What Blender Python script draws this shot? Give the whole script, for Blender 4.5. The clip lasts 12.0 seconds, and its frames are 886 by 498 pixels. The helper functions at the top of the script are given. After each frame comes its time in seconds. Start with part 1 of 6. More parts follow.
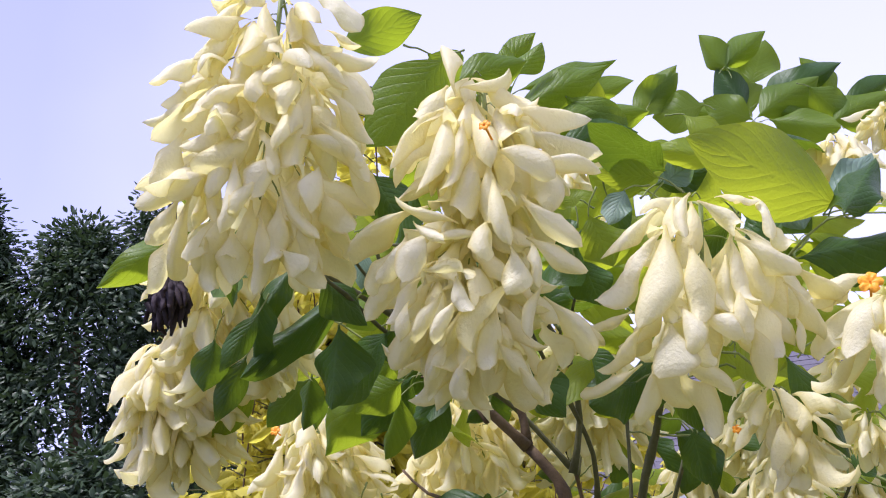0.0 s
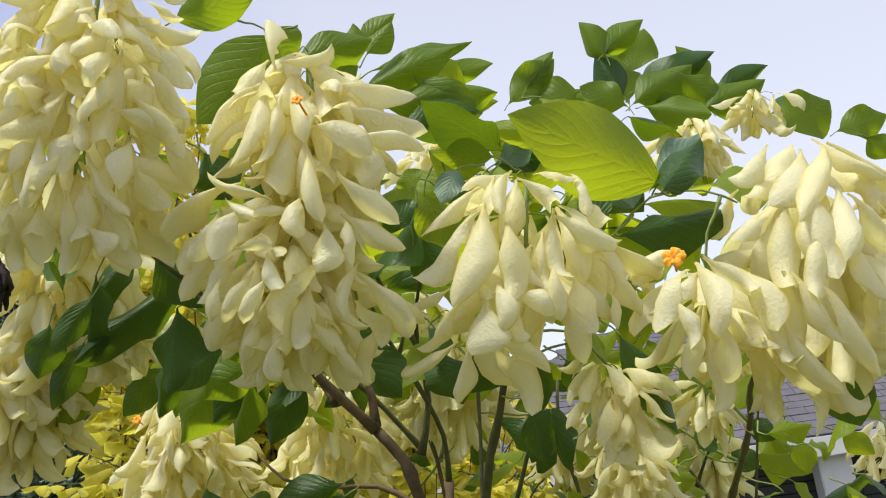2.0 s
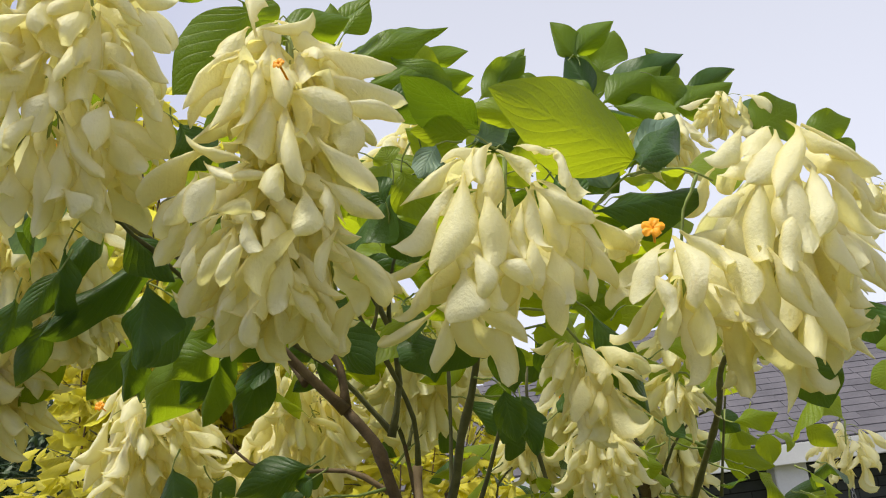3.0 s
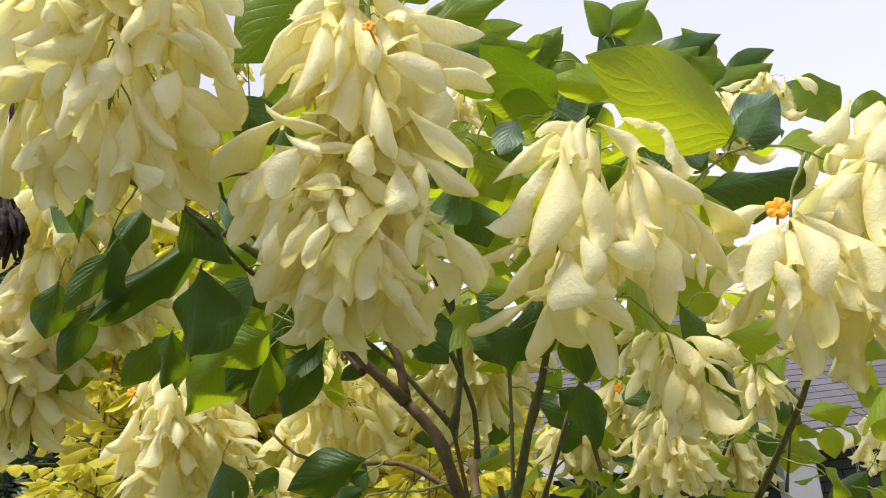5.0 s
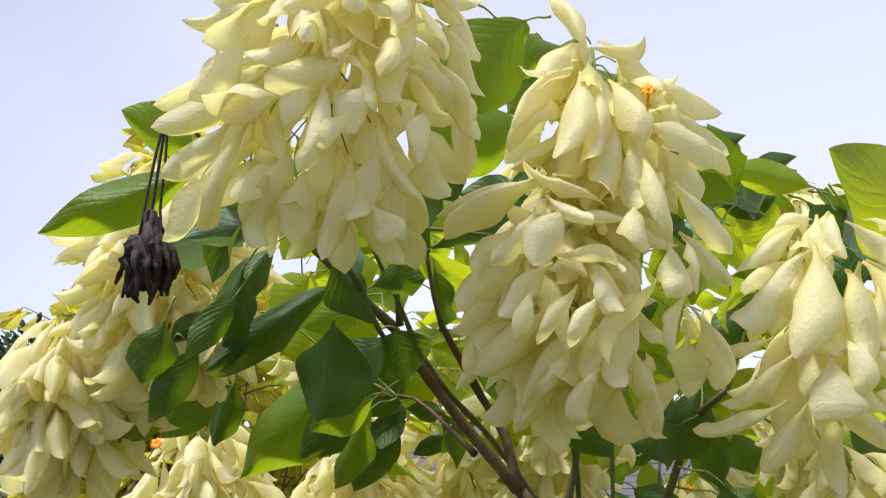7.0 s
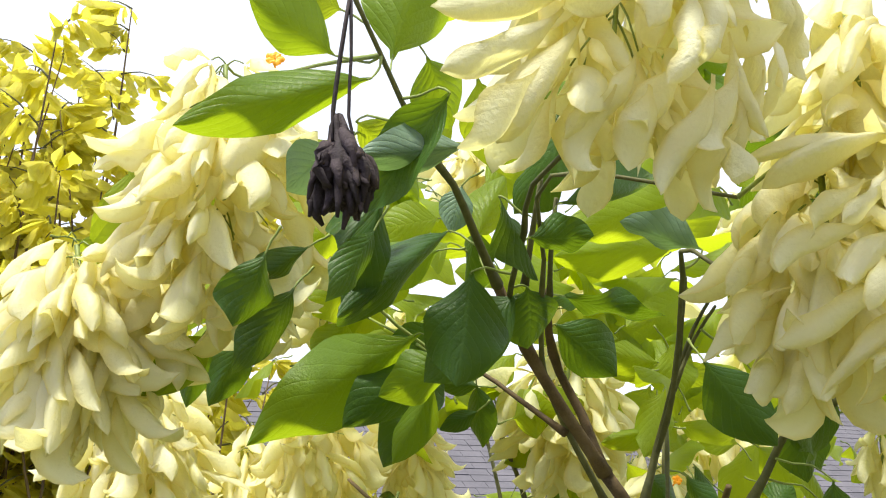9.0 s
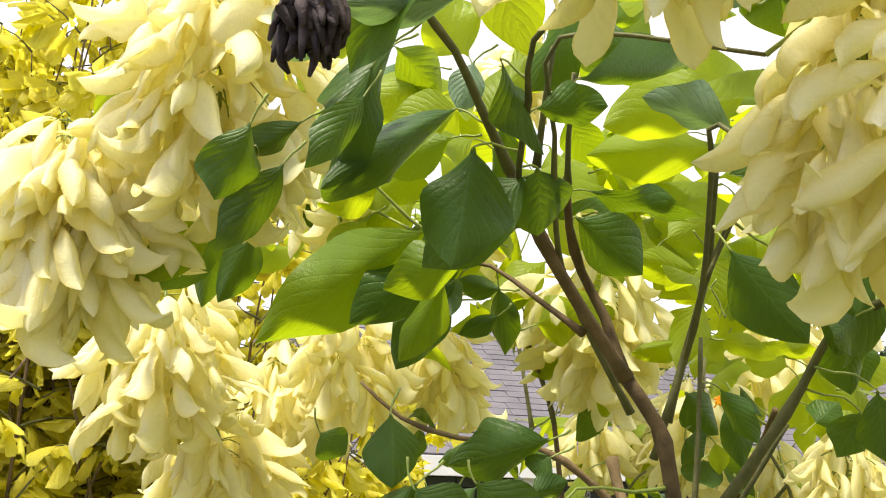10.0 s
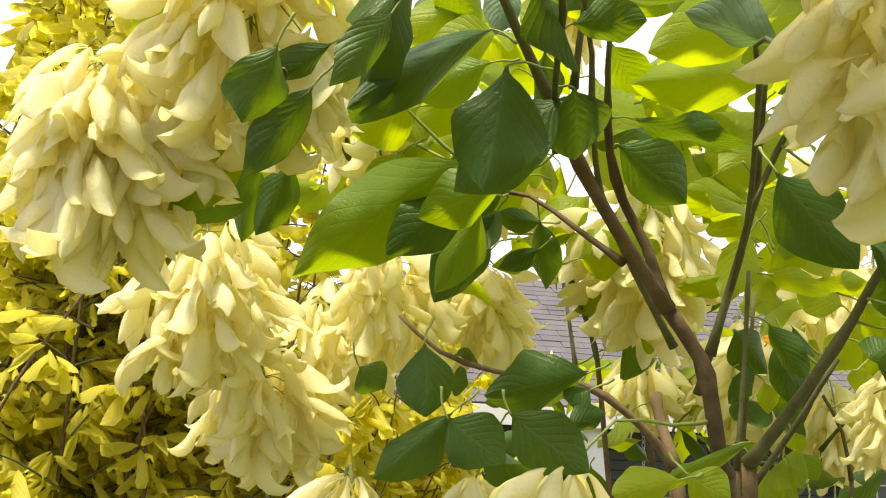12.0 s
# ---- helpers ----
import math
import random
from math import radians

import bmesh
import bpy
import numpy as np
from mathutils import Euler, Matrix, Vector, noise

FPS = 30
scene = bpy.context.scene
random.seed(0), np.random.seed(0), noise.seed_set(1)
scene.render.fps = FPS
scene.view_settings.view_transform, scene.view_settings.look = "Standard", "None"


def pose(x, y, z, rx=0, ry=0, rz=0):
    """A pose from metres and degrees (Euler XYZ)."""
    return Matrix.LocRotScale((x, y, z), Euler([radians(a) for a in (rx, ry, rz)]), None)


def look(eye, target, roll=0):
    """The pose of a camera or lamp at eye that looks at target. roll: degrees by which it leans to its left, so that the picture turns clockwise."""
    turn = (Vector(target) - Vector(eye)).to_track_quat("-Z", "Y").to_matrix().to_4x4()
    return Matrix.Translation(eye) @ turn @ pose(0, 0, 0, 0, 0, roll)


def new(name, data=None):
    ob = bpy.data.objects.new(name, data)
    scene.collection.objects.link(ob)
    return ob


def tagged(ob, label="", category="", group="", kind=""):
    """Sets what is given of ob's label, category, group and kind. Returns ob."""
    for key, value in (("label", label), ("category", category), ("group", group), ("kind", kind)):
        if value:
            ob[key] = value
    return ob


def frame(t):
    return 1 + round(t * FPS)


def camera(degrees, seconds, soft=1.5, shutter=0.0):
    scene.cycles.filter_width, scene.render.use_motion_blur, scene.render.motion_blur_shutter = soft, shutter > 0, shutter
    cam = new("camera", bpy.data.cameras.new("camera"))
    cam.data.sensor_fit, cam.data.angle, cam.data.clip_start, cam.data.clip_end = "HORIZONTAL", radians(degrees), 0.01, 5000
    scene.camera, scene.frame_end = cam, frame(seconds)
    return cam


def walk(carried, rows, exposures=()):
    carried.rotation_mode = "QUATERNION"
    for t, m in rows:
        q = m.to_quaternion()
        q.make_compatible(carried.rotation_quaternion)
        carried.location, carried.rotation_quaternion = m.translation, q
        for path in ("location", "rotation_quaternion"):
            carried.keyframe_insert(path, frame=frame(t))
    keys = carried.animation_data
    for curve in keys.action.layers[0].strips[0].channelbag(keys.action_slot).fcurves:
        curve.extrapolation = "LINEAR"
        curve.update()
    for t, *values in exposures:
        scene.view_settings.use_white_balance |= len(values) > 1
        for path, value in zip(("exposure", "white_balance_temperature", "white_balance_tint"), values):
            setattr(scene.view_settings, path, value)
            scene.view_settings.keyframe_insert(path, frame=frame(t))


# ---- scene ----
cam = camera(48.8, 12.0, soft=1.1)

PATH = [
    (0, (0.106, -0.017, 1.509), (-0.142, 1.872, 2.116), -5.8),
    (0.5, (0.128, 0.009, 1.511), (-0.105, 1.906, 2.101), -6.4),
    (1, (0.133, 0.023, 1.5), (-0.04, 1.929, 2.082), -6.6),
    (1.5, (0.165, 0.019, 1.495), (0.06, 1.932, 2.07), -7.2),
    (2, (0.192, 0.009, 1.492), (0.113, 1.925, 2.06), -7.5),
    (2.5, (0.191, 0.005, 1.467), (0.153, 1.92, 2.045), -7.2),
    (2.7, (0.183, 0.011, 1.459), (0.174, 1.926, 2.037), -7.1),
    (4.3, (0.136, 0.043, 1.468), (0.146, 1.963, 2.031), -7.1),
    (4.5, (0.119, 0.052, 1.468), (0.128, 1.971, 2.031), -6.8),
    (5, (0.088, 0.085, 1.486), (0.087, 2.009, 2.033), -6.7),
    (5.5, (0.014, 0.127, 1.496), (0.051, 2.028, 2.117), -6.3),
    (6, (-0.051, 0.162, 1.51), (0.033, 2.059, 2.136), -5.2),
    (6.5, (-0.141, 0.177, 1.528), (0.038, 2.067, 2.157), -3.6),
    (7, (-0.17, 0.162, 1.534), (0.014, 2.04, 2.195), -2.2),
    (7.2, (-0.213, 0.182, 1.543), (-0.019, 2.056, 2.216), -1.4),
    (8.8, (-0.515, 0.338, 1.576), (0.116, 2.116, 2.241), -2.2),
    (9, (-0.515, 0.369, 1.553), (0.153, 2.151, 2.168), -0.9),
    (9.2, (-0.510, 0.365, 1.529), (0.147, 2.157, 2.125), -0.1),
    (9.5, (-0.472, 0.398, 1.520), (0.148, 2.212, 2.087), 0.5),
    (10, (-0.424, 0.428, 1.516), (0.106, 2.289, 2.025), 1.3),
    (10.5, (-0.436, 0.442, 1.496), (0.064, 2.319, 1.974), 2.3),
    (11, (-0.455, 0.446, 1.481), (0.054, 2.329, 1.925), 2.1),
    (11.5, (-0.399, 0.450, 1.496), (0.028, 2.360, 1.910), 1.8),
    (12, (-0.397, 0.448, 1.499), (0.029, 2.359, 1.910), 2.0),
]
EXPOSURES = [(0, 0.16, 5700, 27), (1, 0.11, 6050, 10), (2.5, -0.16, 6850, 2), (4.3, 0.04, 7000, 2), (5, 0.10, 7000, 4), (5.6, -0.10, 6900, 6), (6.5, 0.0, 6850, 6), (7.2, 0.04, 6700, 1), (8.8, 0.38, 6800, -1), (9.5, 0.86, 7300, -1), (10.5, 0.65, 7950, 4), (12, 0.62, 8350, -1)]
walk(cam, [(t, look(eye, target, roll)) for t, eye, target, roll in PATH], EXPOSURES)

# ---- world and light: a bright, thinly clouded sky ----
world = bpy.data.worlds.new("overcast_sky")
scene.world = world
world.use_nodes = True
wn, wl = world.node_tree.nodes, world.node_tree.links
wn.clear()
w_out = wn.new("ShaderNodeOutputWorld")
w_bg = wn.new("ShaderNodeBackground")
w_sky = wn.new("ShaderNodeTexSky")
w_sky.sky_type = "NISHITA"
w_sky.sun_disc = False
SUN_UP, SUN_ROUND = 69.5, 241.0
w_sky.sun_elevation = radians(SUN_UP)
w_sky.sun_rotation = radians(SUN_ROUND)
w_gain = wn.new("ShaderNodeVectorMath")
w_gain.operation = "SCALE"
w_gain.inputs["Scale"].default_value = 0.10
w_tex = wn.new("ShaderNodeTexCoord")
w_noise = wn.new("ShaderNodeTexNoise")
w_noise.inputs["Scale"].default_value = 1.3
w_noise.inputs["Detail"].default_value = 4.0
w_noise.inputs["Roughness"].default_value = 0.5
w_ramp = wn.new("ShaderNodeValToRGB")
w_ramp.color_ramp.elements[0].position = 0.28
w_ramp.color_ramp.elements[0].color = (0.68, 0.71, 1.14, 1)
w_ramp.color_ramp.elements[1].position = 0.60
w_ramp.color_ramp.elements[1].color = (0.98, 0.99, 1.25, 1)
w_mix = wn.new("ShaderNodeMix")
w_mix.data_type = "RGBA"
w_mix.inputs["Factor"].default_value = 0.85
wl.new(w_tex.outputs["Generated"], w_noise.inputs["Vector"])
w_sep = wn.new("ShaderNodeSeparateXYZ")
wl.new(w_tex.outputs["Generated"], w_sep.inputs[0])
w_side = wn.new("ShaderNodeMath")
w_side.operation = "MULTIPLY_ADD"
w_side.inputs[1].default_value = 0.42
wl.new(w_sep.outputs["X"], w_side.inputs[0])
wl.new(w_noise.outputs["Fac"], w_side.inputs[2])
wl.new(w_side.outputs[0], w_ramp.inputs["Fac"])
wl.new(w_sky.outputs["Color"], w_gain.inputs[0])
wl.new(w_gain.outputs["Vector"], w_mix.inputs["A"])
wl.new(w_ramp.outputs["Color"], w_mix.inputs["B"])
# the haze is brighter low down than overhead
w_low = wn.new("ShaderNodeMapRange")
w_low.inputs["From Min"].default_value, w_low.inputs["From Max"].default_value = 0.1, 0.9
w_low.inputs["To Min"].default_value, w_low.inputs["To Max"].default_value = 1.25, 0.75
wl.new(w_sep.outputs["Z"], w_low.inputs["Value"])
w_haze = wn.new("ShaderNodeVectorMath")
w_haze.operation = "SCALE"
wl.new(w_mix.outputs["Result"], w_haze.inputs[0])
wl.new(w_low.outputs[0], w_haze.inputs["Scale"])
wl.new(w_haze.outputs["Vector"], w_bg.inputs["Color"])
w_bg.inputs["Strength"].default_value = 0.92
wl.new(w_bg.outputs["Background"], w_out.inputs["Surface"])

sun_data = bpy.data.lights.new("sun", "SUN")
sun_data.energy = 4.8
sun_data.angle = radians(12)
sun_data.color = (1.0, 0.95, 0.86)
sun = new("sun", sun_data)
sun.matrix_world = look((-3.6, -1.0, 12.5), (0, 1, 1.5))


# ---- materials ----
def mat(name):
    m = bpy.data.materials.new(name)
    m.use_nodes = True
    m.node_tree.nodes.clear()
    out = m.node_tree.nodes.new("ShaderNodeOutputMaterial")
    return m, m.node_tree.nodes, m.node_tree.links, out


def ramp(n, stops):
    r = n.new("ShaderNodeValToRGB")
    while len(r.color_ramp.elements) < len(stops):
        r.color_ramp.elements.new(0.5)
    for e, (p, c) in zip(r.color_ramp.elements, stops):
        e.position, e.color = p, (*c, 1)
    return r


def math_node(n, l, op, a, b=None):
    m = n.new("ShaderNodeMath")
    m.operation = op
    for i, v in enumerate((a, b)):
        if v is None:
            continue
        if isinstance(v, (int, float)):
            m.inputs[i].default_value = v
        else:
            l.new(v, m.inputs[i])
    return m.outputs[0]


def noise_tex(n, l, scale, detail=3.0, vector=None):
    t = n.new("ShaderNodeTexNoise")
    t.inputs["Scale"].default_value = scale
    t.inputs["Detail"].default_value = detail
    if vector is not None:
        l.new(vector, t.inputs["Vector"])
    return t.outputs["Fac"]


def mixed(n, l, fac, a, b, blend="MIX"):
    m = n.new("ShaderNodeMix")
    m.data_type = "RGBA"
    m.blend_type = blend
    for key, v in (("Factor", fac), ("A", a), ("B", b)):
        if isinstance(v, (int, float)):
            m.inputs[key].default_value = v
        elif isinstance(v, tuple):
            m.inputs[key].default_value = (*v, 1)
        else:
            l.new(v, m.inputs[key])
    return m.outputs["Result"]


def thin_blade(name, dark, light, glow, vein, vein_gain, side_veins, gloss, through_light, spots=0.0, spot_tint=(0.2, 0.1, 0.03), island=False, relief=0.55, grain=260.0, puff=0.0, margin=None):
    """A thin leaf or bract: a reflecting and a translucent side, veins along its own length, tints from piece to piece."""
    m, n, l, out = mat(name)
    uv = n.new("ShaderNodeUVMap").outputs["UV"]
    sep = n.new("ShaderNodeSeparateXYZ")
    l.new(uv, sep.inputs[0])
    v, u = sep.outputs["X"], sep.outputs["Y"]
    off = math_node(n, l, "ABSOLUTE", math_node(n, l, "SUBTRACT", u, 0.5))
    if island:
        rnd = n.new("ShaderNodeNewGeometry").outputs["Random Per Island"]
    else:
        rnd = n.new("ShaderNodeObjectInfo").outputs["Random"]
    geo = n.new("ShaderNodeNewGeometry").outputs["Position"]
    big = noise_tex(n, l, 22.0, 3.0, geo)
    fine = noise_tex(n, l, grain, 4.0, geo)
    # side veins run forward from the midrib
    phase = math_node(n, l, "SUBTRACT", math_node(n, l, "MULTIPLY", v, side_veins), math_node(n, l, "MULTIPLY", off, side_veins * 0.75))
    wave = math_node(n, l, "ABSOLUTE", math_node(n, l, "SINE", math_node(n, l, "MULTIPLY", phase, math.pi)))
    lateral = n.new("ShaderNodeMapRange")
    lateral.inputs["From Min"].default_value, lateral.inputs["From Max"].default_value = 0.0, 0.22
    lateral.inputs["To Min"].default_value, lateral.inputs["To Max"].default_value = 0.6, 0.0
    l.new(wave, lateral.inputs["Value"])
    mid = n.new("ShaderNodeMapRange")
    mid.inputs["From Min"].default_value, mid.inputs["From Max"].default_value = 0.008, 0.03
    mid.inputs["To Min"].default_value, mid.inputs["To Max"].default_value = 1.0, 0.0
    l.new(off, mid.inputs["Value"])
    veins = math_node(n, l, "MULTIPLY", math_node(n, l, "MAXIMUM", lateral.outputs[0], mid.outputs[0]), vein_gain)
    tone = math_node(n, l, "ADD", math_node(n, l, "MULTIPLY", rnd, 0.6), math_node(n, l, "MULTIPLY", big, 0.5))
    col = mixed(n, l, tone, dark, light)
    col = mixed(n, l, veins, col, vein)
    if margin:
        rim = n.new("ShaderNodeMapRange")
        rim.interpolation_type = "SMOOTHSTEP"
        rim.inputs["From Min"].default_value, rim.inputs["From Max"].default_value = 0.33, 0.50
        l.new(off, rim.inputs["Value"])
        neck = n.new("ShaderNodeMapRange")
        neck.interpolation_type = "SMOOTHSTEP"
        neck.inputs["From Min"].default_value, neck.inputs["From Max"].default_value = 0.40, 0.0
        l.new(v, neck.inputs["Value"])
        col = mixed(n, l, math_node(n, l, "MULTIPLY", math_node(n, l, "MAXIMUM", rim.outputs[0], neck.outputs[0]), 0.75), col, margin)
    if spots:
        s = noise_tex(n, l, 55.0, 5.0, geo)
        r = ramp(n, [(0.66, (0, 0, 0)), (0.74, (1, 1, 1))])
        l.new(s, r.inputs["Fac"])
        k = n.new("ShaderNodeRGBToBW")
        l.new(r.outputs["Color"], k.inputs[0])
        col = mixed(n, l, math_node(n, l, "MULTIPLY", k.outputs[0], spots), col, spot_tint)
    bump = n.new("ShaderNodeBump")
    bump.inputs["Strength"].default_value = relief
    bump.inputs["Distance"].default_value = 0.0022
    quilt = math_node(n, l, "MULTIPLY", math_node(n, l, "POWER", wave, 0.6), puff)
    relief_sum = math_node(n, l, "ADD", math_node(n, l, "MULTIPLY", veins, -0.6), math_node(n, l, "MULTIPLY", fine, 0.8))
    l.new(math_node(n, l, "ADD", relief_sum, quilt), bump.inputs["Height"])
    p = n.new("ShaderNodeBsdfPrincipled")
    l.new(col, p.inputs["Base Color"])
    l.new(bump.outputs["Normal"], p.inputs["Normal"])
    p.inputs["Roughness"].default_value = gloss
    p.inputs["Specular IOR Level"].default_value = 0.27
    t = n.new("ShaderNodeBsdfTranslucent")
    l.new(mixed(n, l, 0.65, col, glow), t.inputs["Color"])
    l.new(bump.outputs["Normal"], t.inputs["Normal"])
    s = n.new("ShaderNodeMixShader")
    s.inputs["Fac"].default_value = through_light
    l.new(p.outputs[0], s.inputs[1])
    l.new(t.outputs[0], s.inputs[2])
    l.new(s.outputs[0], out.inputs["Surface"])
    return m


def rough_solid(name, stops, scale, detail, roughness, bump_scale, bump_depth, metallic=0.0, specular=0.3):
    m, n, l, out = mat(name)
    geo = n.new("ShaderNodeNewGeometry").outputs["Position"]
    rnd = n.new("ShaderNodeObjectInfo").outputs["Random"]
    a = noise_tex(n, l, scale, detail, geo)
    b = noise_tex(n, l, scale * 9, 4.0, geo)
    r = ramp(n, stops)
    mixv = math_node(n, l, "ADD", math_node(n, l, "MULTIPLY", a, 0.55), math_node(n, l, "ADD", math_node(n, l, "MULTIPLY", b, 0.25), math_node(n, l, "MULTIPLY", rnd, 0.2)))
    l.new(mixv, r.inputs["Fac"])
    bump = n.new("ShaderNodeBump")
    bump.inputs["Strength"].default_value = 0.6
    bump.inputs["Distance"].default_value = bump_depth
    l.new(noise_tex(n, l, bump_scale, 5.0, geo), bump.inputs["Height"])
    p = n.new("ShaderNodeBsdfPrincipled")
    l.new(r.outputs["Color"], p.inputs["Base Color"])
    l.new(bump.outputs["Normal"], p.inputs["Normal"])
    p.inputs["Roughness"].default_value = roughness
    p.inputs["Metallic"].default_value = metallic
    p.inputs["Specular IOR Level"].default_value = specular
    l.new(p.outputs[0], out.inputs["Surface"])
    return m


CREAM = thin_blade("cream_bract", (0.90, 0.855, 0.53), (0.945, 0.922, 0.73), (0.97, 0.90, 0.32), (0.84, 0.78, 0.40), 0.10, 9.0, 0.45, 0.48, 0.25, (0.52, 0.42, 0.14), relief=0.6, grain=260.0, puff=0.05, margin=(0.76, 0.65, 0.24))
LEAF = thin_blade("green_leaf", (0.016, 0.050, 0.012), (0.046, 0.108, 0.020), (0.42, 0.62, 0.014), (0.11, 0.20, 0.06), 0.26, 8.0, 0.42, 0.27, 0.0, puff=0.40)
# leaf green with light from behind put into the colour: strong here, weaker next
LEAF_PALE = thin_blade("backlit_leaf", (0.15, 0.23, 0.028), (0.24, 0.33, 0.040), (0.70, 0.78, 0.015), (0.30, 0.40, 0.05), 0.22, 8.0, 0.42, 0.58, 0.0, puff=0.40)
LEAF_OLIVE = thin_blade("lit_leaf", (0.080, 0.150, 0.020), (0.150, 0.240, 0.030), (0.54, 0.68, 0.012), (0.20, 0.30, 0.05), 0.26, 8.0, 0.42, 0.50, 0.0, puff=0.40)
LEAF_GREY = thin_blade("leaf_underside", (0.15, 0.23, 0.17), (0.24, 0.33, 0.26), (0.30, 0.50, 0.06), (0.10, 0.17, 0.12), 0.45, 8.0, 0.45, 0.30, 0.0, puff=0.40)
GOLD = thin_blade("golden_leaf", (0.26, 0.25, 0.035), (0.95, 0.86, 0.17), (0.94, 0.88, 0.09), (0.92, 0.88, 0.28), 0.30, 6.0, 0.45, 0.62, 0.55, (0.30, 0.20, 0.05), puff=0.5)
GOLD_STUFF = thin_blade("golden_foliage", (0.26, 0.25, 0.035), (0.95, 0.86, 0.17), (0.94, 0.88, 0.09), (0.92, 0.88, 0.28), 0.30, 6.0, 0.45, 0.62, 0.55, (0.30, 0.20, 0.05), island=True, puff=0.5)
CONIFER = thin_blade("dark_foliage", (0.022, 0.044, 0.026), (0.085, 0.128, 0.062), (0.06, 0.10, 0.02), (0.04, 0.07, 0.03), 0.2, 4.0, 0.42, 0.2, island=True)
ORANGE = rough_solid("orange_petal", [(0.2, (0.90, 0.28, 0.005)), (0.8, (0.97, 0.44, 0.02))], 300, 2, 0.5, 900, 0.0005)
BARK = rough_solid("brown_bark", [(0.25, (0.058, 0.038, 0.021)), (0.5, (0.130, 0.086, 0.045)), (0.8, (0.22, 0.158, 0.088))], 60, 4, 0.75, 260, 0.0015)
TWIG = rough_solid("dark_twig", [(0.25, (0.055, 0.060, 0.024)), (0.8, (0.18, 0.170, 0.075))], 80, 4, 0.65, 300, 0.0010)
STALK = rough_solid("green_stalk", [(0.25, (0.16, 0.22, 0.05)), (0.8, (0.34, 0.38, 0.12))], 120, 3, 0.5, 500, 0.0004)
DEAD = rough_solid("withered_brown", [(0.25, (0.015, 0.011, 0.014)), (0.8, (0.075, 0.052, 0.062))], 120, 4, 0.8, 420, 0.0020)
SHINGLE = rough_solid("roof_shingle", [(0.25, (0.072, 0.068, 0.083)), (0.5, (0.112, 0.105, 0.125)), (0.8, (0.165, 0.152, 0.178))], 3.0, 4, 0.85, 90, 0.004)
ROOF_BASE = rough_solid("roof_underlay", [(0.3, (0.05, 0.05, 0.055)), (0.8, (0.09, 0.085, 0.09))], 4, 3, 0.9, 60, 0.003)
WHITE = rough_solid("white_painted_wood", [(0.25, (0.62, 0.61, 0.60)), (0.8, (0.80, 0.79, 0.78))], 5, 4, 0.5, 40, 0.001)
BRICK = rough_solid("dark_brick", [(0.25, (0.035, 0.040, 0.042)), (0.8, (0.085, 0.090, 0.090))], 6, 4, 0.85, 80, 0.004)
MORTAR = rough_solid("dark_mortar", [(0.25, (0.018, 0.018, 0.018)), (0.8, (0.035, 0.034, 0.033))], 20, 3, 0.95, 120, 0.003)
ORANGE_WOOD = rough_solid("orange_stained_wood", [(0.25, (0.38, 0.12, 0.025)), (0.8, (0.60, 0.22, 0.05))], 14, 4, 0.45, 60, 0.001)
METAL = rough_solid("grey_chain_metal", [(0.25, (0.35, 0.35, 0.36)), (0.8, (0.55, 0.55, 0.56))], 60, 3, 0.4, 200, 0.001, metallic=0.8)
SOIL = rough_solid("garden_ground", [(0.25, (0.05, 0.06, 0.02)), (0.5, (0.09, 0.10, 0.035)), (0.8, (0.14, 0.12, 0.07))], 0.8, 5, 0.95, 30, 0.03)


def pane_material():
    m, n, l, out = mat("window_glass")
    p = n.new("ShaderNodeBsdfPrincipled")
    p.inputs["Base Color"].default_value = (0.10, 0.11, 0.11, 1)
    p.inputs["Roughness"].default_value = 0.08
    l.new(p.outputs[0], out.inputs["Surface"])
    return m


PANE = pane_material()


# ---- mesh helpers ----
def mesh_from(name, verts, faces, material, uvs=None, smooth=True):
    me = bpy.data.meshes.new(name)
    me.from_pydata(verts, [], faces)
    me.materials.append(material)
    if uvs is not None:
        layer = me.uv_layers.new(name="UVMap")
        for loop in me.loops:
            layer.data[loop.index].uv = uvs[loop.vertex_index]
    for poly in me.polygons:
        poly.use_smooth = smooth
    me.update()
    return me


def part(name, bm, material, parent, label=""):
    """Links a bmesh (or a ready mesh) as one mesh object under a thing or a part."""
    if isinstance(bm, bmesh.types.BMesh):
        me = bpy.data.meshes.new(name)
        bm.to_mesh(me)
        bm.free()
        me.materials.append(material)
    else:
        me = bm
    ob = new(name, me)
    ob.parent = parent
    if parent is not None:
        ob.matrix_parent_inverse = parent.matrix_world.inverted()
    return tagged(ob, label=label) if label else ob


def thing(name, place, label, category, group="", kind=""):
    ob = new(name)
    ob.matrix_world = Matrix.Translation(place)
    ob.empty_display_size = 0.1
    bpy.context.view_layer.update()
    return tagged(ob, label, category, group, kind)


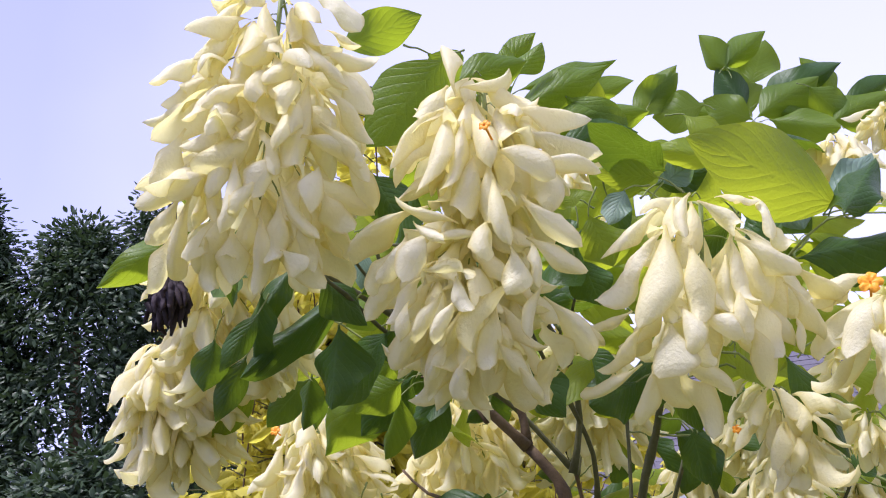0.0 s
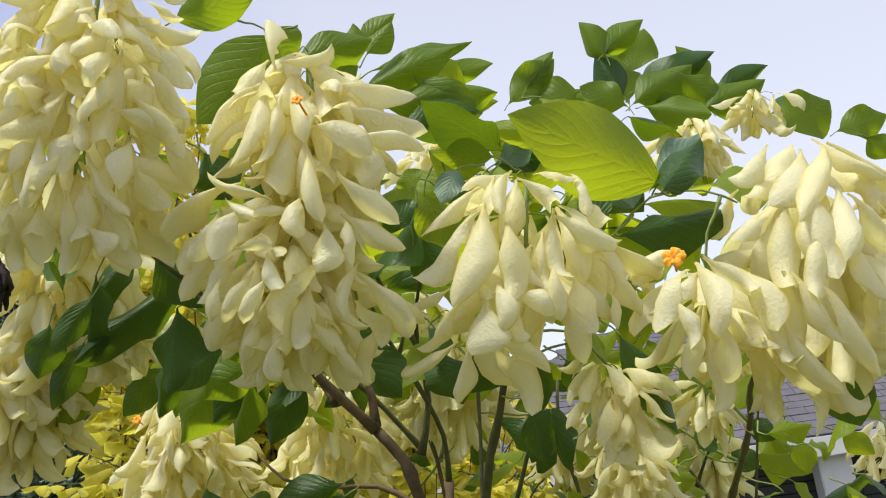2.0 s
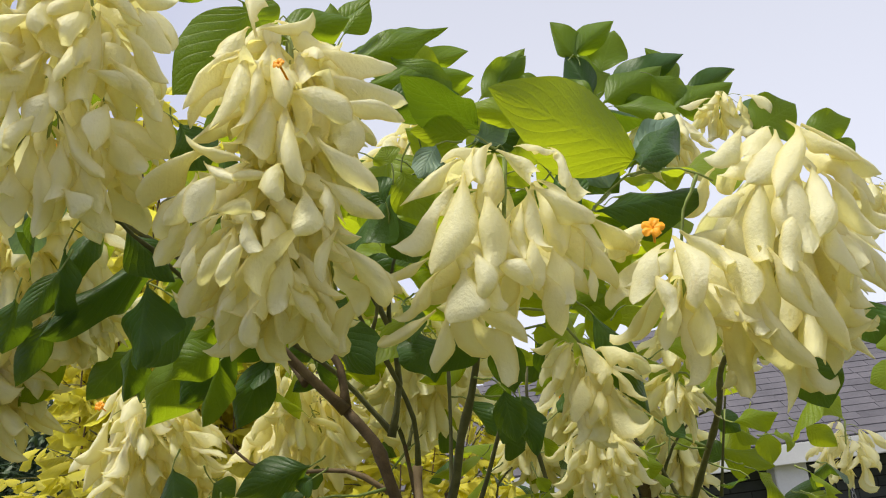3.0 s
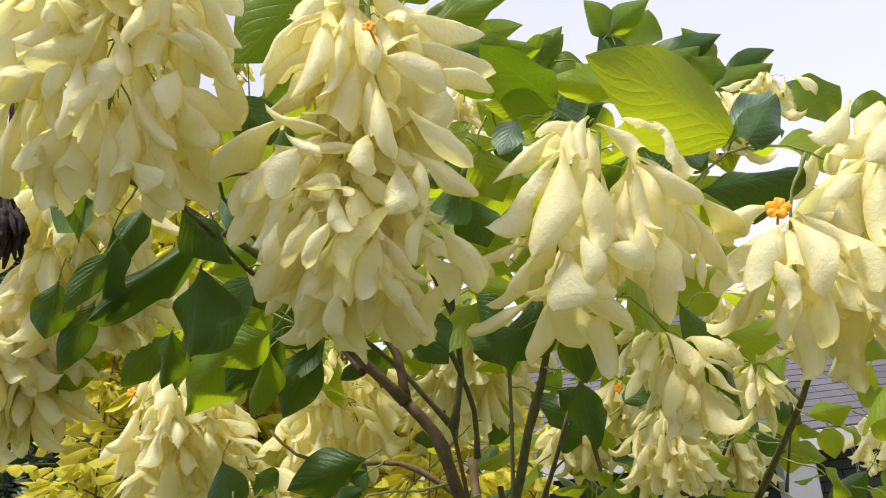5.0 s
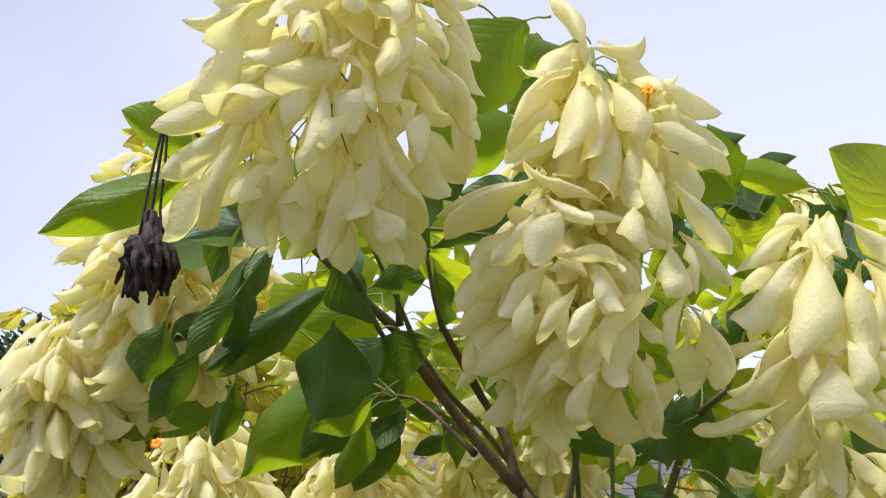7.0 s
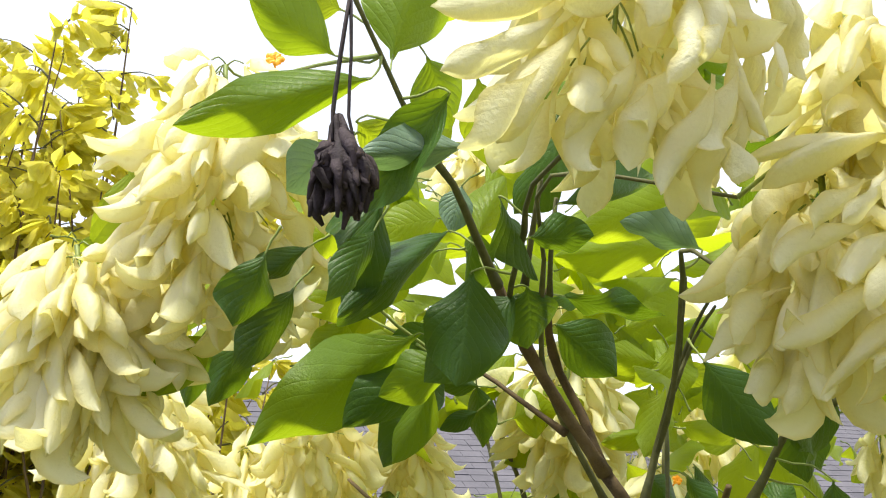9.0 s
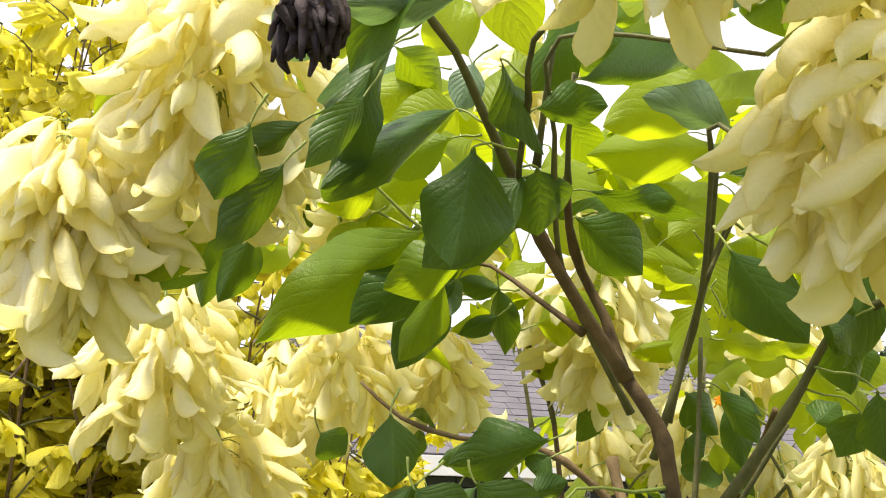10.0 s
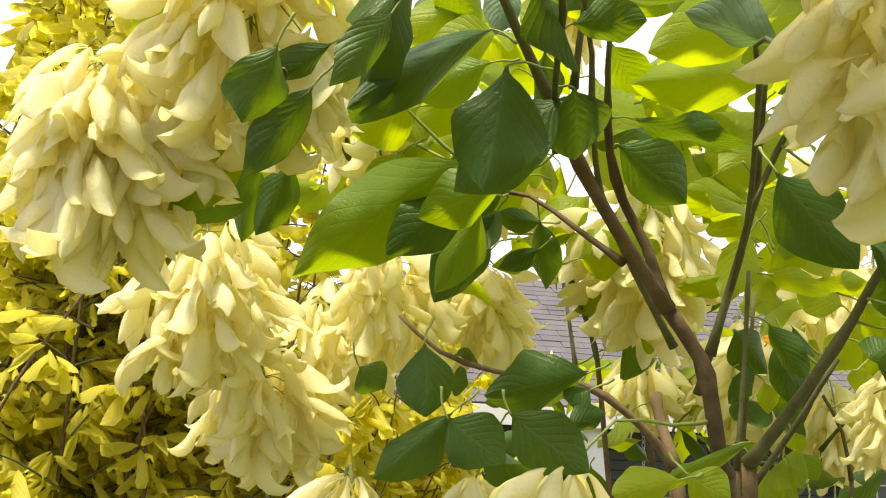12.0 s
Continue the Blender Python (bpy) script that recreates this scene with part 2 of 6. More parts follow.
def blade_mesh(name, material, rng, nx, ny, outline, fold, bend, ripple, curl, twist=0.0):
    """A thin curved blade along +x, one long, about one wide, facing +z. outline(s) gives the half width."""
    verts, uvs, faces = [], [], []
    a, b, c = rng.uniform(0, 6.28), rng.uniform(0, 6.28), rng.uniform(0.8, 1.3)
    side = rng.uniform(-0.12, 0.12)
    for i in range(nx + 1):
        s = i / nx
        w = outline(s)
        for j in range(ny + 1):
            q = 2 * j / ny - 1
            y = q * w
            r = abs(q)
            z = -bend * s * s - fold * w * r ** 1.6 - curl * w * r ** 4
            z += ripple * r * r * math.sin(9 * c * s + a + (1.6 if q > 0 else 0) * b) * w * 1.5
            tw = twist * s
            yy, zz = y * math.cos(tw) - z * math.sin(tw) * 0.3, z + y * math.sin(tw)
            x = s * (1 - 0.12 * bend)
            verts.append((x, yy + side * s * s, zz))
            uvs.append((s, 0.5 + 0.5 * q))
    for i in range(nx):
        for j in range(ny):
            k = i * (ny + 1) + j
            faces.append((k, k + ny + 1, k + ny + 2, k + 1))
    return mesh_from(name, verts, faces, material, uvs)


def bract_mesh(name, material, rng, nx=15, ny=6):
    """A papery bract along +x, one long and one wide: creased along the middle, edges drooping and wavy, tip bent."""
    h, k = rng.uniform(0.0, 0.8), rng.uniform(-1.5, -0.2)
    flick = rng.choice((-0.9, -0.4, 0.2, 0.7, 1.2, 1.9))
    roll, crease = rng.uniform(0.9, 2.05), rng.uniform(0.0, 0.10)
    tw, side = rng.uniform(-0.7, 0.7), rng.uniform(-0.38, 0.38)
    lop = rng.uniform(-0.35, 0.35)
    a, b = rng.uniform(0, 6.28), rng.uniform(0, 6.28)
    wave, beats = rng.uniform(0.03, 0.09), rng.uniform(5, 10)
    swell, point = rng.uniform(1.5, 2.6), rng.uniform(0.55, 0.95)
    verts, uvs, faces = [], [], []
    c = Vector((0, 0, 0))
    for i in range(nx + 1):
        s = i / nx
        ang = h + k * s + flick * max(0.0, s - 0.68) / 0.32
        d, n = Vector((math.cos(ang), 0, math.sin(ang))), Vector((-math.sin(ang), 0, math.cos(ang)))
        if i:
            c = c + d / nx
        w = bract_outline(s, swell, point)
        turn = roll * (0.4 + 0.6 * min(1.0, s * 2.2)) * (1.0 if s < 0.7 else 1 - 0.6 * (s - 0.7) / 0.3)
        for j in range(ny + 1):
            q = 2 * j / ny - 1
            th = turn * (q + lop * (1 - q * q))
            bow = 1.22 * w / turn
            y, z = bow * math.sin(th), -bow * (1 - math.cos(th)) * 0.46
            z += -crease * w * abs(q) + wave * (w / 0.48) * q * q * math.sin(beats * s + a + (b if q > 0 else 0)) + 0.006 * math.sin(19 * s + 4 * q + b)
            t = tw * s
            p = c + n * (z * math.cos(t) + y * 0.5 * math.sin(t))
            verts.append(Vector((p.x, y * math.cos(t) - z * math.sin(t) + side * math.sin(math.pi * s * 0.9), p.z)))
            uvs.append((s, 0.5 + 0.5 * q))
    mid = verts[nx * (ny + 1) + ny // 2]
    size, tilt = max(0.55, math.hypot(mid.x, mid.z)), math.atan2(mid.z, mid.x)
    fix = Matrix.Diagonal((1 / size, 1, 1 / size, 1)) @ Matrix.Rotation(tilt, 4, "Y")
    for i in range(nx):
        for j in range(ny):
            m = i * (ny + 1) + j
            faces.append((m, m + ny + 1, m + ny + 2, m + 1))
    return mesh_from(name, [tuple(fix @ p) for p in verts], faces, material, uvs)


def bract_outline(s, swell=2.0, point=0.7):
    """Half the width of a bract: a narrow neck, then a tongue with a rounded or blunt-pointed end."""
    q = min(1.0, max(0.0, (s - 0.04) / 0.5))
    rise = 0.09 + 0.91 * q * q * (3 - 2 * q)
    x = max(0.0, (s - 0.50) / 0.50)
    return 0.48 * rise * max(0.0, 1 - x ** swell) ** point + 0.008


def leaf_outline(s):
    """Half the width of a broad leaf: tapering foot, full middle, drawn-out point."""
    if s < 0.05:
        return 0.018
    q = (s - 0.05) / 0.95
    if q < 0.45:
        return 0.018 + 0.482 * math.sin(0.5 * math.pi * q / 0.45) ** 0.92
    x = (q - 0.45) / 0.55
    return max(0.004, 0.50 * (1 - x ** 2.1) * (1 - 0.14 * x) + 0.012 * math.sin(21 * q + 0.6) * (1 - x))


def slim_outline(s):
    q = max(0.0, (s - 0.05) / 0.95)
    return max(0.01, 0.5 * math.sin(math.pi * q ** 0.85) ** 0.85)


shape_rng = random.Random(7)
BRACTS = [bract_mesh("bract", CREAM, shape_rng) for _ in range(40)]
LEAVES = [blade_mesh("leaf", LEAF, shape_rng, 16, 8, leaf_outline, shape_rng.uniform(0.05, 0.5), b, shape_rng.uniform(0.05, 0.17),
                     0.0, twist=shape_rng.uniform(-0.32, 0.32)) for b in (0.03, 0.10, 0.16, 0.22, 0.28, 0.34) * 3]
BROAD_LEAF = blade_mesh("leaf", LEAF_PALE, random.Random(3), 20, 8, leaf_outline, 0.12, 0.12, 0.05, 0.0, twist=0.15)
# the same leaves recoloured: strongly backlit, grey undersides, mildly backlit
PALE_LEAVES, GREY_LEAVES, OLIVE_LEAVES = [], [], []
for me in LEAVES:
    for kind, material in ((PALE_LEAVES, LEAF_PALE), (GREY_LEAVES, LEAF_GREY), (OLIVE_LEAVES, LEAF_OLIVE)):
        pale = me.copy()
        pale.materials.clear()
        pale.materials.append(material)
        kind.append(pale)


def lay(base, tip, face, width):
    """The matrix of a blade from base to tip that faces the given way."""
    base, tip = Vector(base), Vector(tip)
    d = tip - base
    length = d.length
    d.normalize()
    n = Vector(face) - d * d.dot(Vector(face))
    if n.length < 1e-4:
        n = d.orthogonal()
    n.normalize()
    y = n.cross(d)
    m = Matrix((d * length, y * width, n * length)).transposed().to_4x4()
    m.translation = base
    return m


def blade(name, me, parent, m):
    ob = new(name, me)
    ob.parent = parent
    ob.matrix_parent_inverse = parent.matrix_world.inverted()
    ob.matrix_basis = m
    return ob


def tube(points, radii, sides=8, knots=0.0):
    """Vertices and faces of a tapered round stem through the points, smoothed."""
    pts = [Vector(p) for p in points]
    fine, rad = [], []
    n = len(pts)
    for i in range(n - 1):
        p0, p1, p2, p3 = pts[max(0, i - 1)], pts[i], pts[i + 1], pts[min(n - 1, i + 2)]
        steps = max(2, min(8, int((p2 - p1).length / 0.03)))
        for k in range(steps):
            t = k / steps
            fine.append(0.5 * ((2 * p1) + (p2 - p0) * t + (2 * p0 - 5 * p1 + 4 * p2 - p3) * t * t + (3 * p1 - p0 - 3 * p2 + p3) * t ** 3))
            rad.append(radii[i] * (1 - t) + radii[i + 1] * t)
    fine.append(pts[-1])
    rad.append(radii[-1])
    verts, faces = [], []
    up = Vector((0.3, 0.2, 0.9))
    for i, p in enumerate(fine):
        d = (fine[min(i + 1, len(fine) - 1)] - fine[max(i - 1, 0)]).normalized()
        x = d.cross(up)
        if x.length < 1e-3:
            x = d.orthogonal()
        x.normalize()
        y = d.cross(x)
        swell = 1 + (knots if i % 5 == 0 else 0)
        for k in range(sides):
            a = 2 * math.pi * k / sides
            verts.append(p + (x * math.cos(a) + y * math.sin(a)) * rad[i] * swell)
    for i in range(len(fine) - 1):
        for k in range(sides):
            a, b = i * sides + k, i * sides + (k + 1) % sides
            faces.append((a, b, b + sides, a + sides))
    m = len(verts)
    verts += [fine[0], fine[-1]]
    for k in range(sides):
        faces.append((m, (k + 1) % sides, k))
        e = (len(fine) - 1) * sides
        faces.append((m + 1, e + k, e + (k + 1) % sides))
    return verts, faces


def stem(name, points, radii, material, parent, knots=0.0, sides=9, label=""):
    v, f = tube(points, radii, sides, knots)
    return part(name, mesh_from(name, [tuple(p) for p in v], f, material), material, parent, label)


def box(bm, lo, hi, bevel=0.0):
    r = bmesh.ops.create_cube(bm, size=1.0)
    for v in r["verts"]:
        v.co = Vector([lo[i] + (v.co[i] + 0.5) * (hi[i] - lo[i]) for i in range(3)])
    if bevel:
        edges = list({e for v in r["verts"] for e in v.link_edges})
        bmesh.ops.bevel(bm, geom=edges, offset=bevel, segments=2, affect="EDGES")
    return r


# ---- ground ----
GROUND = -0.45


def make_ground():
    verts, faces = [], []
    rings = (0.0, 2.0, 5.0, 10.0, 25.0, 80.0, 400.0, 2500.0)
    for r in rings:
        for k in range(24):
            a = 2 * math.pi * k / 24
            verts.append((r * math.cos(a), r * math.sin(a) + 2, GROUND + 0.03 * math.sin(3 * a + r) * min(1, r / 5)))
    for i in range(len(rings) - 1):
        for k in range(24):
            a, b = i * 24 + k, i * 24 + (k + 1) % 24
            faces.append((a, a + 24, b + 24, b))
    ob = new("ground", mesh_from("ground", verts, faces, SOIL))
    tagged(ob, "mown garden ground of short grass and bare soil", "ground", kind="structure")


make_ground()


# ---- the house across the garden ----
EAVE_Y, EAVE_Z = 9.2, 1.86
HOUSE_X0, HOUSE_X1 = -1.5, 13.0
ROOF_RUN, ROOF_RISE = 2.85, 1.72


def roof_point(x, s, lift=0.0):
    """A place on the roof's near slope: x along the eave, s from eave (0) to ridge (1)."""
    n = Vector((0, -ROOF_RISE, ROOF_RUN)).normalized()
    return Vector((x, EAVE_Y - 0.05 + ROOF_RUN * s, EAVE_Z + 0.10 + ROOF_RISE * s)) + n * lift


def make_house():
    house = thing("house", (5, EAVE_Y + 4, GROUND), "dark brick house with a grey shingle roof and white fascia", "house")
    # roof body with both slopes and hipped ends
    top = EAVE_Z + 0.10 + ROOF_RISE
    y0, y1 = EAVE_Y - 0.05, EAVE_Y - 0.05 + 2 * ROOF_RUN
    verts = [(HOUSE_X0, y0, EAVE_Z + 0.10), (HOUSE_X1, y0, EAVE_Z + 0.10), (HOUSE_X1, y1, EAVE_Z + 0.10), (HOUSE_X0, y1, EAVE_Z + 0.10),
             (HOUSE_X0 + ROOF_RUN, y0 + ROOF_RUN, top), (HOUSE_X1 - ROOF_RUN, y0 + ROOF_RUN, top)]
    verts += [(x, y, z - 0.08) for x, y, z in verts[:4]]
    faces = [(0, 1, 5, 4), (1, 2, 5), (2, 3, 4, 5), (3, 0, 4), (6, 9, 8, 7), (0, 6, 7, 1), (1, 7, 8, 2), (2, 8, 9, 3), (3, 9, 6, 0)]
    roof = part("roof", mesh_from("roof", verts, faces, ROOF_BASE, smooth=False), ROOF_BASE, house, "grey shingle roof with hipped ends")
    bm = bmesh.new()
    box(bm, (HOUSE_X0 - 0.02, EAVE_Y - 0.09, EAVE_Z - 0.08), (HOUSE_X1 + 0.02, EAVE_Y - 0.053, EAVE_Z + 0.10), 0.006)
    part("fascia", bm, WHITE, house, "white painted fascia board")
    bm = bmesh.new()
    box(bm, (HOUSE_X0, EAVE_Y - 0.05, EAVE_Z - 0.06), (HOUSE_X1, EAVE_Y + 0.55, EAVE_Z - 0.04))
    part("soffit", bm, WHITE, house)
    wall_y = EAVE_Y + 0.5
    bm = bmesh.new()
    wx0, wx1 = HOUSE_X0 + 0.5, HOUSE_X1 - 0.5
    wz0, wz1 = WIN[2], WIN[3]
    # the wall stands round the window's opening
    box(bm, (wx0, wall_y, GROUND - 0.1), (WIN[0], wall_y + 0.22, EAVE_Z - 0.06))
    box(bm, (WIN[1], wall_y, GROUND - 0.1), (wx1, wall_y + 0.22, EAVE_Z - 0.06))
    box(bm, (WIN[0], wall_y, GROUND - 0.1), (WIN[1], wall_y + 0.22, wz0))
    box(bm, (WIN[0], wall_y, wz1), (WIN[1], wall_y + 0.22, EAVE_Z - 0.06))
    box(bm, (wx0, y1 - 0.8, GROUND - 0.1), (wx1, y1 - 0.58, EAVE_Z - 0.06))
    box(bm, (wx0, wall_y + 0.22, GROUND - 0.1), (wx0 + 0.22, y1 - 0.8, EAVE_Z - 0.06))
    box(bm, (wx1 - 0.22, wall_y + 0.22, GROUND - 0.1), (wx1, y1 - 0.8, EAVE_Z - 0.06))
    wall = part("wall", bm, MORTAR, house, "dark grey brick wall with recessed joints")
    bm = bmesh.new()
    box(bm, (PILLAR[0], EAVE_Y + 0.05, GROUND), (PILLAR[1], EAVE_Y + 0.30, EAVE_Z - 0.062), 0.01)
    box(bm, (PILLAR[0] - 0.04, EAVE_Y + 0.01, GROUND), (PILLAR[1] + 0.04, EAVE_Y + 0.34, GROUND + 0.15), 0.01)
    part("pillar", bm, WHITE, house, "white painted porch pillar")
    # window
    win = part("window", frame_mesh(wall_y), ORANGE_WOOD, house, "orange stained wooden window frame")
    bm = bmesh.new()
    box(bm, (WIN[0] + 0.08, wall_y + 0.06, wz0 + 0.08), (WIN[1] - 0.08, wall_y + 0.072, wz1 - 0.08))
    part("pane", bm, PANE, win, "dark window glass")
    for i in range(1, 9):
        bm = bmesh.new()
        z = wz0 + 0.08 + (wz1 - wz0 - 0.16) * i / 9
        box(bm, (WIN[0] + 0.08, wall_y + 0.030, z - 0.006), (WIN[1] - 0.08, wall_y + 0.045, z + 0.006))
        part("glazing_bar", bm, WHITE, win)
    for i in range(1, 7):
        bm = bmesh.new()
        x = WIN[0] + 0.08 + (WIN[1] - WIN[0] - 0.16) * i / 7
        box(bm, (x - 0.006, wall_y + 0.028, wz0 + 0.08), (x + 0.006, wall_y + 0.047, wz1 - 0.08))
        part("glazing_bar", bm, WHITE, win)
    return house, roof, wall


def frame_mesh(wall_y):
    bm = bmesh.new()
    x0, x1, z0, z1 = WIN
    for lo, hi in (((x0, z0), (x0 + 0.08, z1)), ((x1 - 0.08, z0), (x1, z1)), ((x0 + 0.08, z1 - 0.08), (x1 - 0.08, z1)), ((x0 + 0.08, z0), (x1 - 0.08, z0 + 0.08))):
        box(bm, (lo[0], wall_y - 0.03, lo[1]), (hi[0], wall_y + 0.10, hi[1]), 0.006)
    me = bpy.data.meshes.new("window")
    bm.to_mesh(me)
    bm.free()
    me.materials.append(ORANGE_WOOD)
    return me


WIN = (6.12, 7.97, 0.15, 1.55)
PILLAR = (2.92, 3.22)
house, roof, wall = make_house()


def make_rain_chain():
    """A hanging chain of oval links under the eave."""
    chain = thing("rain_chain", (3.57, EAVE_Y + 0.02, EAVE_Z - 0.08), "thin grey metal rain chain hanging from the eave", "rain chain")
    verts, faces = [], []
    for k in range(8):
        a = 2 * math.pi * k / 8
        for j in range(5):
            b = 2 * math.pi * j / 5
            r = 1 + 0.22 * math.cos(b)
            verts.append((0.018 * r * math.cos(a), 0.018 * 0.22 * math.sin(b) * 1.0, 0.030 * r * math.sin(a)))
    for k in range(8):
        for j in range(5):
            faces.append((k * 5 + j, ((k + 1) % 8) * 5 + j, ((k + 1) % 8) * 5 + (j + 1) % 5, k * 5 + (j + 1) % 5))
    link = mesh_from("link", verts, faces, METAL)
    n = 40
    for i in range(n):
        ob = new("link", link)
        ob.parent = chain
        ob.matrix_parent_inverse = chain.matrix_world.inverted()
        ob.matrix_basis = pose(3.57, EAVE_Y + 0.02, EAVE_Z - 0.11 - 0.052 * i, 0, 0, 90 * (i % 2) + 10)


make_rain_chain()


# ---- far dark trees ----
def tuft_mesh(name, material, rng, centres, per, length, width, spread, droop=0.2, outline=slim_outline, nx=3, ny=2):
    """Many small blades round given centres, as one mesh."""
    proto = []
    for i in range(nx + 1):
        s = i / nx
        w = outline(s)
        for j in range(ny + 1):
            q = 2 * j / ny - 1
            proto.append((s, q * w, -0.25 * s * s - 0.3 * w * abs(q)))
    quads = [(i * (ny + 1) + j, (i + 1) * (ny + 1) + j, (i + 1) * (ny + 1) + j + 1, i * (ny + 1) + j + 1) for i in range(nx) for j in range(ny)]
    puv = [(i / nx, j / ny) for i in range(nx + 1) for j in range(ny + 1)]
    verts, faces, uvs = [], [], []
    for c in centres:
        for _ in range(per):
            d = Vector((rng.gauss(0, 1), rng.gauss(0, 1), rng.gauss(0, 0.8) - droop))
            if d.length < 0.05:
                continue
            d.normalize()
            p = Vector(c) + d * spread * rng.uniform(0.2, 1.0)
            m = lay(p, p + d * length * rng.uniform(0.7, 1.25), (rng.gauss(0, 0.5), rng.gauss(0, 0.5) - 0.3, 1), width * rng.uniform(0.7, 1.2))
            k = len(verts)
            verts += [tuple(m @ Vector(q)) for q in proto]
            uvs += puv
            faces += [tuple(k + i for i in f) for f in quads]
    return mesh_from(name, verts, faces, material, uvs)


def dark_tree(base, height, radius, seed, label, clumps=520):
    rng = random.Random(seed)
    tree = thing("dark_tree", base, label, "tree", "dark trees behind the garden")
    b = Vector(base)
    lean = Vector((rng.uniform(-0.3, 0.3), 0, height * 0.92))
    stem("trunk", [b, b + lean * 0.5, b + lean], [height * 0.025, height * 0.016, 0.02], BARK, tree)
    centres = []
    for _ in range(clumps):
        h = rng.random() ** 0.8
        r = radius * (1 - h ** 1.8) ** 0.6 * (0.55 + 0.5 * rng.random())
        a = rng.uniform(0, 6.283)
        centres.append(b + Vector((r * math.cos(a), r * math.sin(a), height * (0.06 + 0.92 * h) + rng.uniform(-0.15, 0.15))))
    part("crown", tuft_mesh("crown", CONIFER, rng, centres, 48, 0.13, 0.075, 0.42), CONIFER, tree, "dark dense foliage with an uneven outline")


dark_tree((-7.9, 14.6, GROUND), 8.0, 2.3, 3, "dark green broadleaf tree with a dense crown")
dark_tree((-9.9, 14.2, GROUND), 9.0, 1.6, 4, "tall dark green tree behind the garden")
dark_tree((-7.3, 16.0, GROUND), 8.9, 1.2, 6, "slender dark green tree behind the garden", 160)
dark_tree((-5.9, 11.2, GROUND), 3.5, 1.9, 5, "low dark green bush beside the trees", 320)
dark_tree((-4.0, 11.9, GROUND), 4.9, 1.5, 9, "rounded dark green shrub at the end of the trees", 300)


dark_tree((16.6, 20.0, GROUND), 5.9, 1.5, 8, "small dark green tree behind the house", 200)


# ---- golden-leaved bush ----
def golden_bush():
    rng = random.Random(21)
    bush = thing("golden_bush", (-0.75, 3.1, GROUND), "golden-leaved garden bush with thin arching twigs", "bush")
    near, rest, tips = [], [], []
    for i in range(96):
        a = rng.uniform(0, 6.283)
        r = math.sqrt(rng.random())
        foot = Vector((-0.75 + 0.35 * math.cos(a) * r, 3.15 + 0.25 * math.sin(a) * r, GROUND))
        x = -0.55 + (1.10 if math.cos(a) > 0 else 0.42) * math.cos(a) * r
        peak = 2.98 - 1.3 * abs(x + 0.55) if x > -0.55 else 2.98 - 0.70 * abs(x + 0.55)
        top = Vector((x, 3.10 + 0.60 * math.sin(a) * r, peak * rng.uniform(0.70, 0.98)))
        bend = foot.lerp(top, 0.5) + Vector((rng.uniform(-0.1, 0.1), rng.uniform(-0.1, 0.1), 0.1))
        sway = [Vector((rng.gauss(0, 0.045), rng.gauss(0, 0.045), 0)) for _ in range(4)]
        line = [foot, foot.lerp(bend, 0.5) + sway[0], bend, bend.lerp(top, 0.33) + sway[1], bend.lerp(top, 0.66) + sway[2], top]
        stem("twig", line, [0.008, 0.0065, 0.005, 0.004, 0.003, 0.0015], BARK, bush, sides=6)
        tips.append((bend, top))
    for top in (Vector((-0.48, 3.0, 3.10)), Vector((-0.71, 2.95, 2.88)), Vector((-0.60, 3.2, 2.96)), Vector((-0.86, 3.0, 2.80)), Vector((-0.92, 3.05, 2.74)), Vector((-0.78, 3.1, 2.74))):
        bend = Vector((top.x - 0.05, top.y + 0.03, top.z - 0.85))
        foot = Vector((-0.72, 3.1, GROUND))
        stem("twig", [foot, foot.lerp(bend, 0.5), bend, bend.lerp(top, 0.5) + Vector((0.01, 0, 0)), top], [0.009, 0.007, 0.005, 0.0035, 0.0015], BARK, bush, sides=6)
        tips.append((bend, top))
    leaf_proto = [blade_mesh("golden_leaf", GOLD, rng, 5, 2, slim_outline, 0.55, b, 0.12, 0.0, twist=tw) for b, tw in ((0.15, 0.5), (0.35, -0.4), (0.6, 0.3))]
    tv, tf = [], []
    for bend, top in tips:
        twigs = 15
        for j in range(twigs):
            f = -0.15 + 1.15 * j / (twigs - 1)
            root = bend.lerp(top, f)
            a = rng.uniform(0, 6.283)
            d = Vector((math.cos(a), math.sin(a), rng.uniform(0.0, 0.9))).normalized()
            end = root + d * rng.uniform(0.12, 0.30) * (1.2 - 0.85 * max(0, f))
            v, q4 = tube([root, (root + end) / 2 + Vector((0, 0, 0.012)), end], [0.0032, 0.0022, 0.001], 4)
            k = len(tv)
            tv += [tuple(p) for p in v]
            tf += [tuple(k + i for i in q) for q in q4]
            for k in range(13):
                q = 0.1 + 0.9 * k / 12
                p = root.lerp(end, q)
                b = a + (1.0 if k % 2 else -1.0) * (1 - 0.6 * q) + rng.uniform(-0.4, 0.4)
                ld = Vector((math.cos(b), math.sin(b), rng.uniform(-0.8, 0.45))).normalized()
                size = rng.uniform(0.048, 0.108)
                m = lay(p, p + ld * size, (rng.gauss(0, 0.8), rng.gauss(0, 0.8) - 0.4, 1), size * rng.uniform(0.18, 0.25))
                (near if p.y < 2.9 and p.z > 1.2 else rest).append(m)
    tagged(part("twig_mass", mesh_from("twig_mass", tv, tf, TWIG), TWIG, bush), kind="stuff")
    rng.shuffle(near)
    for m in near[:300]:
        blade("leaf", leaf_proto[rng.randrange(3)], bush, m)
    proto = [v.co.copy() for v in leaf_proto[1].vertices]
    quads = [tuple(p.vertices) for p in leaf_proto[1].polygons]
    puv = [(i / 5, j / 2) for i in range(6) for j in range(3)]
    verts, faces, uvs = [], [], []
